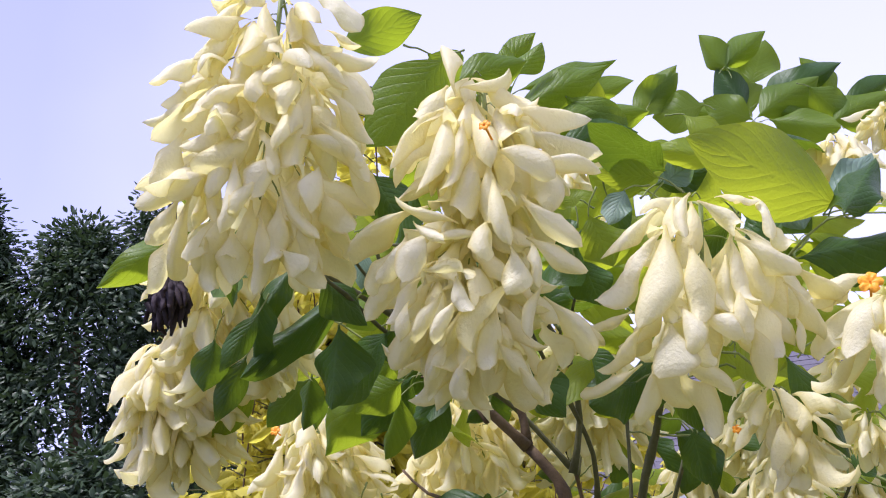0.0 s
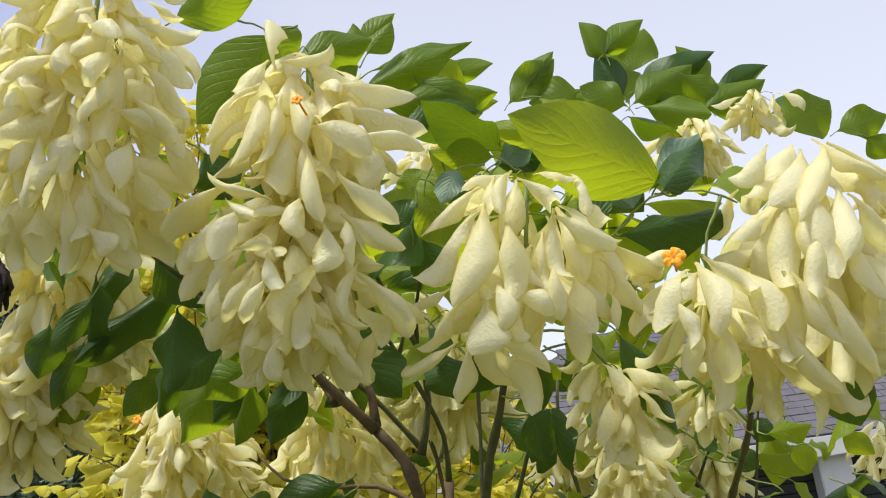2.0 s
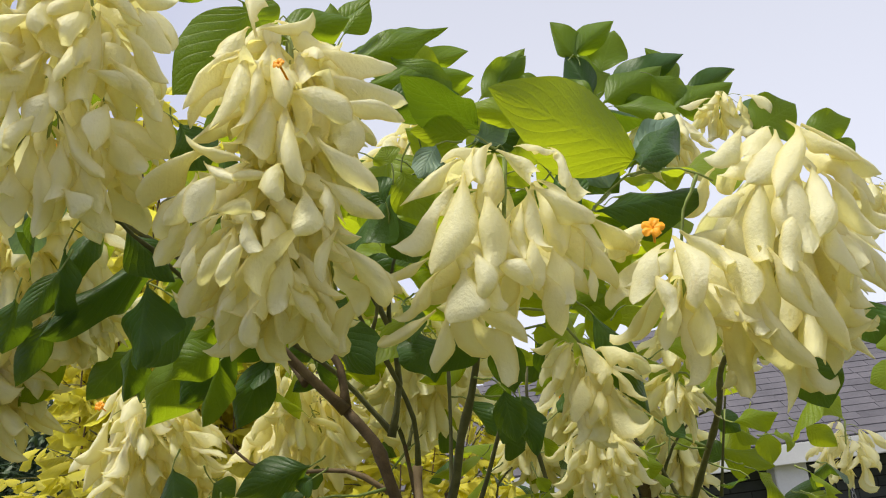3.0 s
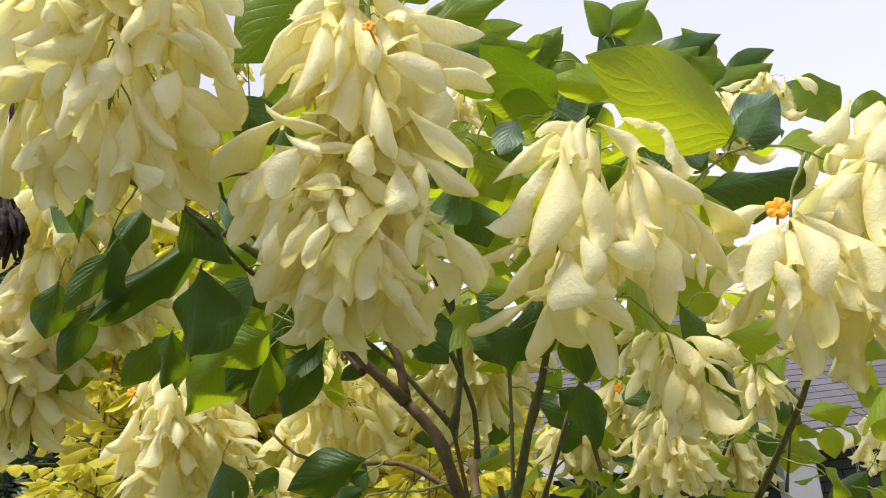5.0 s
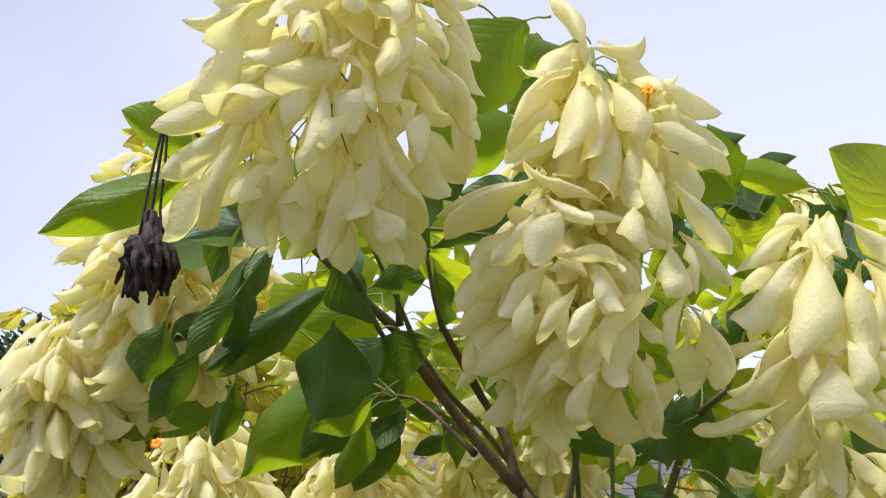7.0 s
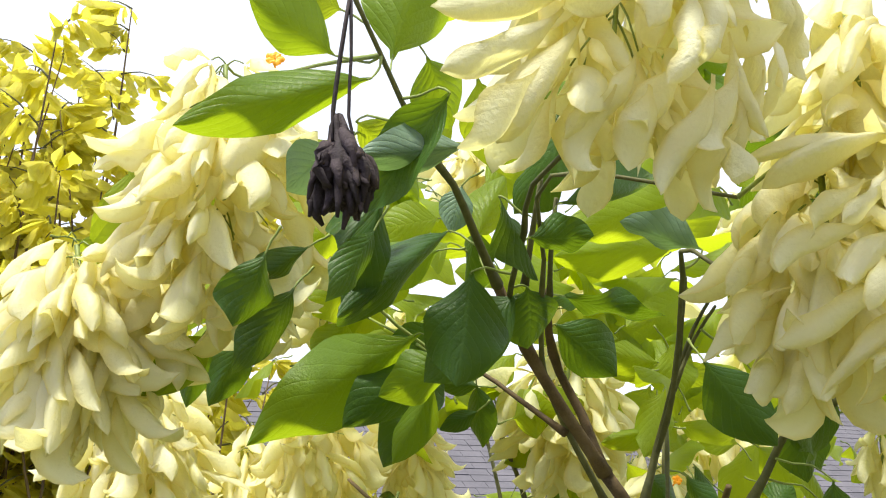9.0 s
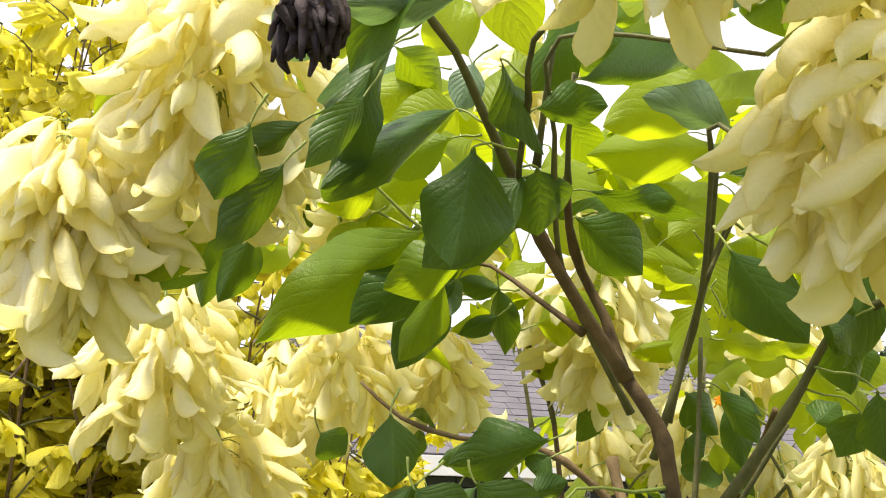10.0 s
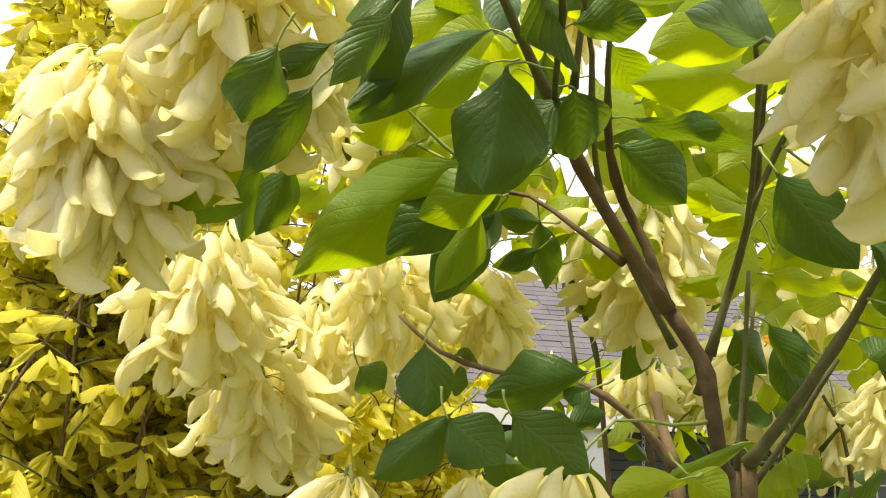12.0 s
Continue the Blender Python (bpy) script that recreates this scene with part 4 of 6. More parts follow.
bract(head, (0.035, 0.840, 1.916), (0.048, 0.810, 1.845), 0.027, (0.13, -0.98, 0.15))
bract(head, (0.063, 0.843, 1.914), (0.149, 0.898, 1.916), 0.020, (0.54, -0.78, 0.33))
bract(head, (0.070, 0.847, 1.893), (0.155, 0.909, 1.882), 0.027, (0.64, -0.74, 0.21))
bract(head, (0.053, 0.825, 1.867), (0.104, 0.828, 1.831), 0.027, (0.34, -0.94, -0.03))
bract(head, (0.080, 0.835, 1.853), (0.151, 0.900, 1.857), 0.018, (0.64, -0.77, 0.00))
bract(head, (0.049, 0.820, 1.840), (0.060, 0.804, 1.767), 0.025, (0.18, -0.95, -0.27))
bract(head, (0.046, 0.829, 1.861), (0.054, 0.809, 1.805), 0.026, (0.18, -0.98, -0.12))
bract(head, (0.072, 0.825, 1.820), (0.121, 0.851, 1.771), 0.031, (0.43, -0.84, -0.33))
bract(head, (0.072, 0.826, 1.780), (0.124, 0.864, 1.752), 0.022, (0.41, -0.78, -0.47))
bract(head, (0.033, 0.831, 1.869), (0.016, 0.806, 1.808), 0.027, (0.03, -1.00, -0.08))
bract(head, (0.014, 0.814, 1.798), (-0.043, 0.818, 1.836), 0.017, (-0.17, -0.96, -0.20))
bract(head, (-0.014, 0.823, 1.822), (-0.098, 0.866, 1.788), 0.025, (-0.45, -0.85, -0.29))
bract(head, (-0.021, 0.831, 1.824), (-0.104, 0.879, 1.811), 0.019, (-0.53, -0.82, -0.22))
bract(head, (-0.036, 0.822, 1.799), (-0.071, 0.830, 1.758), 0.020, (-0.35, -0.85, -0.39))
bract(head, (-0.029, 0.819, 1.808), (0.001, 0.795, 1.780), 0.019, (-0.15, -0.94, -0.30))
bract(head, (-0.015, 0.817, 1.794), (-0.041, 0.813, 1.749), 0.028, (-0.21, -0.89, -0.41))
bract(head, (0.036, 0.822, 1.790), (-0.006, 0.807, 1.780), 0.015, (-0.02, -0.93, -0.36))
bract(head, (0.038, 0.820, 1.798), (0.038, 0.806, 1.756), 0.026, (0.10, -0.92, -0.39))
bract(head, (-0.025, 0.821, 1.761), (0.016, 0.800, 1.740), 0.019, (-0.10, -0.87, -0.48))
bract(head, (-0.044, 0.830, 1.763), (-0.091, 0.870, 1.733), 0.023, (-0.41, -0.73, -0.54))
bract(head, (-0.026, 0.821, 1.755), (-0.064, 0.837, 1.718), 0.026, (-0.28, -0.79, -0.55))
bract(head, (-0.027, 0.831, 1.728), (-0.077, 0.900, 1.692), 0.028, (-0.32, -0.64, -0.70))
bract(head, (0.005, 0.816, 1.729), (-0.019, 0.818, 1.690), 0.021, (-0.10, -0.79, -0.60))
bract(head, (0.007, 0.829, 1.723), (-0.042, 0.904, 1.656), 0.027, (-0.16, -0.62, -0.77))
bract(head, (0.025, 0.830, 1.732), (0.005, 0.843, 1.669), 0.024, (-0.01, -0.74, -0.68))
bract(head, (0.055, 0.834, 1.748), (0.011, 0.834, 1.681), 0.021, (0.07, -0.76, -0.64))
bract(head, (0.037, 0.832, 1.723), (0.024, 0.841, 1.668), 0.021, (0.05, -0.73, -0.68))
bract(head, (0.081, 0.849, 1.740), (0.065, 0.846, 1.690), 0.020, (0.24, -0.71, -0.66))
bract(head, (0.075, 0.844, 1.704), (0.087, 0.893, 1.668), 0.031, (0.26, -0.60, -0.75))
bract(head, (0.080, 0.842, 1.727), (0.110, 0.898, 1.673), 0.021, (0.33, -0.61, -0.72))
bract(head, (0.092, 0.886, 1.697), (0.071, 0.908, 1.640), 0.019, (0.26, -0.49, -0.83))
bract(head, (0.033, 0.844, 1.694), (0.059, 0.875, 1.660), 0.018, (0.11, -0.63, -0.77))
bract(head, (0.007, 0.843, 1.682), (-0.005, 0.869, 1.645), 0.026, (-0.07, -0.63, -0.77))
bract(head, (-0.013, 0.846, 1.698), (-0.033, 0.861, 1.667), 0.022, (-0.16, -0.66, -0.74))
bract(head, (0.047, 0.862, 1.673), (0.066, 0.903, 1.643), 0.020, (0.15, -0.54, -0.83))
bract(head, (0.102, 0.881, 1.713), (0.129, 0.906, 1.687), 0.017, (0.43, -0.51, -0.74))
bract(head, (0.074, 0.827, 1.776), (0.078, 0.822, 1.730), 0.026, (0.26, -0.83, -0.49))
bract(head, (0.006, 0.815, 1.750), (0.019, 0.805, 1.714), 0.025, (-0.02, -0.85, -0.53))
bract(head, (-0.009, 0.823, 1.738), (-0.039, 0.832, 1.696), 0.023, (-0.17, -0.78, -0.61))
bract(head, (0.021, 0.844, 1.939), (0.004, 0.895, 2.024), 0.025, (-0.03, -0.79, 0.61))
bract(head, (0.024, 0.853, 1.952), (0.075, 0.860, 1.969), 0.019, (0.17, -0.84, 0.51))
bract(head, (0.036, 0.867, 1.968), (0.101, 0.862, 1.933), 0.020, (0.29, -0.82, 0.50))
bract(head, (0.013, 0.855, 1.958), (-0.019, 0.833, 1.919), 0.024, (-0.12, -0.90, 0.43))
bract(head, (0.057, 0.816, 1.771), (0.047, 0.804, 1.724), 0.025, (0.14, -0.86, -0.48))
bract(head, (-0.049, 0.827, 1.788), (-0.082, 0.843, 1.752), 0.022, (-0.40, -0.81, -0.43))
bract(head, (-0.041, 0.830, 1.737), (-0.054, 0.836, 1.701), 0.021, (-0.27, -0.75, -0.60))
bract(head, (-0.031, 0.955, 1.752), (-0.080, 0.940, 1.699), 0.025, (-0.54, -0.75, -0.38))
bract(head, (-0.025, 0.955, 1.727), (-0.071, 0.940, 1.666), 0.027, (-0.56, -0.76, -0.34))
bract(head, (-0.006, 0.955, 1.714), (-0.044, 0.940, 1.651), 0.030, (-0.58, -0.75, -0.32))
bract(head, (-0.042, 0.955, 1.781), (-0.083, 0.940, 1.738), 0.024, (-0.52, -0.75, -0.42))
bract(head, (-0.015, 0.955, 1.758), (-0.053, 0.940, 1.697), 0.029, (-0.56, -0.74, -0.38))
bract(head, (-0.025, 0.955, 1.799), (-0.069, 0.940, 1.756), 0.024, (-0.53, -0.73, -0.43))
bract(head, (0.001, 0.955, 1.749), (-0.019, 0.940, 1.679), 0.031, (-0.58, -0.73, -0.36))
head = HEAD_OF['C']
bract(head, (0.199, 0.890, 1.809), (0.137, 0.886, 1.767), 0.024, (-0.52, -0.82, 0.24))
bract(head, (0.197, 0.874, 1.783), (0.126, 0.877, 1.725), 0.028, (-0.52, -0.86, 0.01))
bract(head, (0.200, 0.874, 1.788), (0.155, 0.854, 1.690), 0.035, (-0.40, -0.91, -0.08))
bract(head, (0.217, 0.862, 1.762), (0.209, 0.841, 1.684), 0.034, (-0.18, -0.97, -0.17))
bract(head, (0.158, 0.881, 1.712), (0.112, 0.914, 1.706), 0.017, (-0.67, -0.69, -0.27))
bract(head, (0.167, 0.868, 1.696), (0.118, 0.911, 1.668), 0.028, (-0.58, -0.71, -0.41))
bract(head, (0.159, 0.876, 1.661), (0.099, 0.926, 1.650), 0.019, (-0.59, -0.62, -0.51))
bract(head, (0.187, 0.857, 1.691), (0.166, 0.858, 1.645), 0.040, (-0.34, -0.83, -0.43))
bract(head, (0.172, 0.869, 1.658), (0.149, 0.924, 1.615), 0.025, (-0.45, -0.65, -0.61))
bract(head, (0.188, 0.868, 1.655), (0.216, 0.926, 1.592), 0.023, (-0.24, -0.66, -0.71))
bract(head, (0.189, 0.876, 1.658), (0.236, 0.888, 1.622), 0.020, (-0.18, -0.75, -0.63))
bract(head, (0.216, 0.858, 1.695), (0.247, 0.855, 1.668), 0.027, (-0.07, -0.91, -0.40))
bract(head, (0.216, 0.858, 1.682), (0.221, 0.853, 1.648), 0.026, (-0.15, -0.87, -0.46))
bract(head, (0.260, 0.876, 1.767), (0.318, 0.894, 1.734), 0.029, (0.38, -0.93, 0.00))
bract(head, (0.256, 0.871, 1.765), (0.268, 0.858, 1.702), 0.031, (0.14, -0.98, -0.12))
bract(head, (0.250, 0.878, 1.753), (0.249, 0.862, 1.696), 0.022, (0.07, -0.98, -0.19))
bract(head, (0.270, 0.871, 1.705), (0.283, 0.884, 1.653), 0.034, (0.21, -0.86, -0.47))
bract(head, (0.259, 0.875, 1.685), (0.269, 0.901, 1.628), 0.032, (0.13, -0.78, -0.61))
bract(head, (0.299, 0.894, 1.724), (0.334, 0.935, 1.675), 0.020, (0.57, -0.70, -0.42))
bract(head, (0.302, 0.891, 1.739), (0.356, 0.930, 1.706), 0.019, (0.63, -0.74, -0.24))
bract(head, (0.231, 0.899, 1.825), (0.186, 0.874, 1.791), 0.025, (-0.25, -0.88, 0.41))
bract(head, (0.227, 0.889, 1.819), (0.216, 0.855, 1.767), 0.021, (-0.15, -0.95, 0.28))
bract(head, (0.234, 0.882, 1.810), (0.256, 0.860, 1.773), 0.021, (0.01, -0.96, 0.27))
bract(head, (0.214, 0.888, 1.818), (0.211, 0.856, 1.775), 0.020, (-0.21, -0.93, 0.29))
bract(head, (0.250, 0.882, 1.811), (0.291, 0.883, 1.802), 0.017, (0.18, -0.92, 0.36))
bract(head, (0.285, 0.899, 1.813), (0.292, 0.875, 1.760), 0.015, (0.33, -0.91, 0.25))
bract(head, (0.292, 0.889, 1.779), (0.313, 0.888, 1.758), 0.020, (0.43, -0.89, 0.11))
bract(head, (0.190, 0.870, 1.723), (0.196, 0.853, 1.694), 0.022, (-0.31, -0.92, -0.26))
bract(head, (0.238, 0.871, 1.740), (0.216, 0.854, 1.683), 0.027, (-0.10, -0.96, -0.26))
bract(head, (0.255, 0.870, 1.718), (0.252, 0.864, 1.664), 0.027, (0.07, -0.92, -0.39))
bract(head, (0.199, 0.855, 1.705), (0.199, 0.846, 1.658), 0.024, (-0.24, -0.90, -0.37))
bract(head, (0.304, 0.898, 1.691), (0.306, 0.911, 1.658), 0.019, (0.42, -0.73, -0.54))
head = HEAD_OF['D']
bract(head, (0.501, 0.978, 1.842), (0.456, 0.990, 1.816), 0.033, (-0.40, -0.87, 0.28))
bract(head, (0.520, 0.957, 1.829), (0.473, 0.914, 1.784), 0.029, (0.14, -0.79, 0.60))
bract(head, (0.522, 0.948, 1.821), (0.462, 0.896, 1.754), 0.038, (0.11, -0.83, 0.55))
bract(head, (0.540, 0.961, 1.835), (0.605, 0.960, 1.783), 0.035, (0.27, -0.89, 0.36))
bract(head, (0.552, 0.956, 1.827), (0.639, 0.994, 1.777), 0.032, (0.49, -0.84, 0.23))
bract(head, (0.545, 0.953, 1.824), (0.480, 0.874, 1.727), 0.032, (0.23, -0.82, 0.52))
bract(head, (0.451, 0.941, 1.786), (0.421, 0.990, 1.756), 0.029, (-0.85, -0.53, -0.02))
bract(head, (0.461, 0.901, 1.742), (0.426, 0.911, 1.727), 0.027, (-0.33, -0.92, 0.21))
bract(head, (0.481, 0.905, 1.762), (0.458, 0.864, 1.667), 0.028, (-0.02, -0.91, 0.40))
bract(head, (0.499, 0.904, 1.765), (0.498, 0.864, 1.667), 0.039, (0.16, -0.91, 0.38))
bract(head, (0.534, 0.915, 1.768), (0.508, 0.867, 1.682), 0.033, (0.33, -0.86, 0.39))
bract(head, (0.543, 0.913, 1.758), (0.599, 0.938, 1.697), 0.033, (0.51, -0.85, 0.11))
bract(head, (0.524, 0.893, 1.709), (0.551, 0.897, 1.646), 0.038, (0.40, -0.91, 0.12))
bract(head, (0.464, 0.877, 1.681), (0.506, 0.881, 1.611), 0.031, (0.12, -0.99, 0.03))
bract(head, (0.458, 0.881, 1.685), (0.453, 0.876, 1.607), 0.031, (-0.09, -0.99, 0.06))
bract(head, (0.481, 0.872, 1.671), (0.530, 0.917, 1.583), 0.033, (0.37, -0.89, -0.25))
bract(head, (0.446, 0.882, 1.643), (0.497, 0.906, 1.572), 0.031, (0.12, -0.96, -0.26))
bract(head, (0.434, 0.894, 1.667), (0.446, 0.882, 1.603), 0.031, (-0.25, -0.96, 0.12))
bract(head, (0.416, 0.899, 1.656), (0.424, 0.991, 1.575), 0.031, (-0.48, -0.55, -0.69))
bract(head, (0.430, 0.889, 1.618), (0.484, 0.990, 1.542), 0.031, (0.14, -0.64, -0.75))
bract(head, (0.429, 0.893, 1.629), (0.446, 0.975, 1.559), 0.037, (-0.23, -0.60, -0.77))
bract(head, (0.525, 0.898, 1.641), (0.576, 0.946, 1.610), 0.026, (0.61, -0.76, -0.21))
bract(head, (0.580, 0.939, 1.753), (0.644, 0.994, 1.726), 0.028, (0.67, -0.74, 0.08))
bract(head, (0.501, 0.890, 1.628), (0.533, 0.920, 1.583), 0.026, (0.42, -0.86, -0.27))
bract(head, (0.426, 0.906, 1.698), (0.437, 0.876, 1.630), 0.032, (-0.35, -0.87, 0.33))
bract(head, (0.496, 0.888, 1.723), (0.474, 0.861, 1.653), 0.032, (0.16, -0.93, 0.32))
bract(head, (0.538, 0.898, 1.687), (0.564, 0.920, 1.623), 0.029, (0.52, -0.85, -0.09))
head = HEAD_OF['D2']
bract(head, (0.392, 0.891, 1.711), (0.425, 0.879, 1.670), 0.024, (0.21, -0.88, 0.44))
bract(head, (0.383, 0.884, 1.705), (0.381, 0.855, 1.627), 0.031, (0.15, -0.93, 0.34))
bract(head, (0.374, 0.879, 1.698), (0.336, 0.876, 1.643), 0.034, (-0.23, -0.95, 0.20))
bract(head, (0.387, 0.861, 1.676), (0.443, 0.929, 1.625), 0.028, (0.67, -0.72, -0.21))
bract(head, (0.378, 0.897, 1.720), (0.331, 0.932, 1.702), 0.027, (-0.64, -0.74, 0.21))
bract(head, (0.357, 0.874, 1.670), (0.357, 0.861, 1.622), 0.026, (-0.20, -0.95, 0.25))
bract(head, (0.368, 0.865, 1.646), (0.357, 0.890, 1.601), 0.028, (-0.18, -0.88, -0.45))
bract(head, (0.392, 0.868, 1.645), (0.393, 0.909, 1.595), 0.028, (0.31, -0.74, -0.60))
bract(head, (0.358, 0.902, 1.710), (0.332, 0.933, 1.709), 0.021, (-0.75, -0.60, 0.29))
head = HEAD_OF['N1']
bract(head, (-0.327, 1.251, 1.456), (-0.363, 1.274, 1.430), 0.037, (-0.62, -0.76, 0.18))
bract(head, (-0.321, 1.254, 1.459), (-0.290, 1.253, 1.432), 0.032, (0.09, -0.98, 0.15))
bract(head, (-0.324, 1.250, 1.456), (-0.322, 1.242, 1.425), 0.032, (-0.25, -0.94, 0.25))
head = HEAD_OF['N2']
bract(head, (-0.166, 1.258, 1.434), (-0.103, 1.267, 1.459), 0.034, (-0.05, -0.89, 0.45))
bract(head, (-0.101, 1.254, 1.439), (-0.033, 1.307, 1.461), 0.031, (0.46, -0.77, 0.44))
bract(head, (-0.098, 1.253, 1.432), (-0.034, 1.287, 1.431), 0.029, (0.46, -0.87, 0.15))
bract(head, (-0.149, 1.252, 1.435), (-0.185, 1.274, 1.428), 0.031, (-0.53, -0.84, 0.16))

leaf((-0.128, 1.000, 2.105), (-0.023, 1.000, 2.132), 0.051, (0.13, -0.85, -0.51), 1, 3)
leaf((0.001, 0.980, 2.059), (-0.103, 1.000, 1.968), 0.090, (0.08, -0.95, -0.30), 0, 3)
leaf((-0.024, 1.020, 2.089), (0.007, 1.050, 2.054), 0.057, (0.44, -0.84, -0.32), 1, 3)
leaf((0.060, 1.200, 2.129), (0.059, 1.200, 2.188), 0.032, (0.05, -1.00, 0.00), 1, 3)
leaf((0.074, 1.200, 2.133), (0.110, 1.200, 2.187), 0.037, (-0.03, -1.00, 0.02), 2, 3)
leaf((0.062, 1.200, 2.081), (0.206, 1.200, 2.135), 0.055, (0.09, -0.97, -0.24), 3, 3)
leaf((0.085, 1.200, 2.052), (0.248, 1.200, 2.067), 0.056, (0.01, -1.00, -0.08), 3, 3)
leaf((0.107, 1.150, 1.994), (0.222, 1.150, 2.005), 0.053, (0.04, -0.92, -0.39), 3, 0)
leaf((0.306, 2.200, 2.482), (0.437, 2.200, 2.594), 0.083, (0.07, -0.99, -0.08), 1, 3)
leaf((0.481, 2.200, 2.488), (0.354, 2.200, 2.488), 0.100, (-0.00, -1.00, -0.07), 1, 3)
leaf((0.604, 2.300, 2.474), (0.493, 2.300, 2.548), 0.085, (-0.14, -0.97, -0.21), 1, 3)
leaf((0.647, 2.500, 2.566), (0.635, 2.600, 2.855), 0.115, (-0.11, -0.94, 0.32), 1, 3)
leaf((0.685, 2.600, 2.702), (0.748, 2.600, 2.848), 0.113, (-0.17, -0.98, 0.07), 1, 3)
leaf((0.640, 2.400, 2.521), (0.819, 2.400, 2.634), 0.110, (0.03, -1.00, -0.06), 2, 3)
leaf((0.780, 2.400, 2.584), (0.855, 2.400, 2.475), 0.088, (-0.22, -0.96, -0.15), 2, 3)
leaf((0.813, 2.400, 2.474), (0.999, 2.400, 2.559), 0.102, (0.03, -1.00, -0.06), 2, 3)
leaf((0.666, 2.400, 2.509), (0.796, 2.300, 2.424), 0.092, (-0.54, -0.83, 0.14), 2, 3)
leaf((0.386, 1.000, 1.822), (0.449, 1.030, 1.894), 0.038, (-0.05, -0.91, 0.42), 1, 2)
leaf((0.338, 1.060, 1.893), (0.363, 1.030, 1.818), 0.049, (-0.43, -0.88, 0.21), 2, 2)
leaf((0.179, 1.020, 1.881), (0.156, 1.000, 1.839), 0.031, (0.18, -0.92, 0.34), 1, 2)
leaf((0.227, 1.080, 1.903), (0.272, 1.080, 1.926), 0.033, (0.05, -0.99, -0.10), 1, 2)
leaf((0.302, 1.050, 1.911), (0.216, 1.050, 1.939), 0.034, (-0.12, -0.92, -0.38), 2, 1)
leaf((0.222, 1.050, 1.900), (0.149, 1.050, 1.919), 0.035, (-0.09, -0.93, -0.36), 2, 1)
leaf((0.323, 1.040, 1.795), (0.319, 1.040, 1.854), 0.036, (-0.20, -0.98, -0.01), 1, 0)
leaf((0.375, 0.930, 1.792), (0.444, 1.000, 1.881), 0.046, (0.15, -0.83, 0.54), 1, 0)
leaf((0.318, 1.100, 1.915), (0.380, 1.080, 1.822), 0.069, (-0.38, -0.92, -0.05), 1, 0)
leaf((0.327, 0.950, 1.759), (0.452, 0.950, 1.775), 0.047, (-0.04, -0.96, 0.29), 2, 0)
leaf((0.300, 1.250, 1.970), (0.238, 1.200, 1.988), 0.046, (0.48, -0.76, -0.45), 1, 1)
leaf((0.209, 1.100, 1.905), (0.142, 1.100, 1.945), 0.046, (0.10, -0.98, 0.16), 2, 1)
leaf((0.275, 1.150, 1.950), (0.212, 1.150, 1.987), 0.048, (0.07, -0.99, 0.13), 2, 1)
leaf((0.220, 1.100, 1.910), (0.288, 1.100, 1.927), 0.039, (-0.01, -1.00, 0.03), 1, 0)
leaf((0.163, 1.100, 1.905), (0.182, 1.100, 1.860), 0.030, (-0.16, -0.99, -0.07), 1, 0)
leaf((0.136, 1.050, 1.868), (0.158, 1.050, 1.805), 0.047, (0.21, -0.97, 0.08), 1, 1)
leaf((0.122, 1.150, 1.846), (0.141, 1.150, 1.786), 0.051, (0.25, -0.96, 0.08), 1, 0)
leaf((-0.099, 1.000, 1.936), (-0.072, 1.000, 1.878), 0.051, (0.02, -1.00, 0.01), 1, 0)
leaf((0.166, 1.150, 1.688), (0.111, 1.100, 1.662), 0.056, (0.49, -0.76, 0.43), 1, 0)
leaf((0.332, 1.120, 1.693), (0.376, 1.100, 1.572), 0.040, (0.06, -0.98, 0.18), 2, 0)
leaf((0.224, 1.200, 1.630), (0.228, 1.200, 1.564), 0.037, (-0.09, -1.00, -0.01), 1, 0)
leaf((0.244, 1.250, 1.615), (0.216, 1.250, 1.569), 0.036, (0.02, -1.00, -0.01), 1, 0)
leaf((0.280, 1.300, 1.700), (0.303, 1.300, 1.651), 0.038, (-0.12, -0.99, -0.06), 1, 0)
leaf((0.447, 1.400, 1.568), (0.474, 1.400, 1.588), 0.036, (-0.13, -0.98, 0.18), 1, 0)
leaf((0.572, 1.150, 1.620), (0.586, 1.150, 1.555), 0.056, (-0.33, -0.94, -0.07), 1, 0)
leaf((0.595, 1.700, 1.621), (0.634, 1.700, 1.583), 0.039, (-0.04, -1.00, -0.04), 1, 0)
leaf((0.672, 1.700, 1.578), (0.669, 1.700, 1.522), 0.038, (-0.27, -0.96, 0.01), 1, 1)
leaf((0.597, 1.700, 1.540), (0.556, 1.700, 1.574), 0.038, (-0.11, -0.98, -0.14), 1, 0)
leaf((0.739, 1.700, 1.579), (0.785, 1.700, 1.535), 0.038, (-0.18, -0.97, -0.19), 1, 1)
leaf((0.672, 1.200, 1.686), (0.678, 1.200, 1.628), 0.055, (-0.39, -0.92, -0.04), 1, 0)
leaf((0.974, 2.300, 2.351), (1.102, 2.300, 2.418), 0.129, (0.00, -1.00, -0.01), 1, 3)
leaf((1.095, 2.300, 2.326), (1.230, 2.300, 2.360), 0.082, (-0.02, -1.00, 0.09), 1, 3)
leaf((1.160, 2.300, 2.301), (1.208, 2.300, 2.241), 0.063, (-0.38, -0.87, -0.31), 1, 3)
leaf((0.124, 1.100, 1.897), (0.113, 1.100, 1.921), 0.034, (-0.10, -0.99, -0.05), 1, 1)
leaf((0.112, 1.100, 1.849), (0.088, 1.100, 1.881), 0.047, (-0.12, -0.99, -0.09), 1, 0)
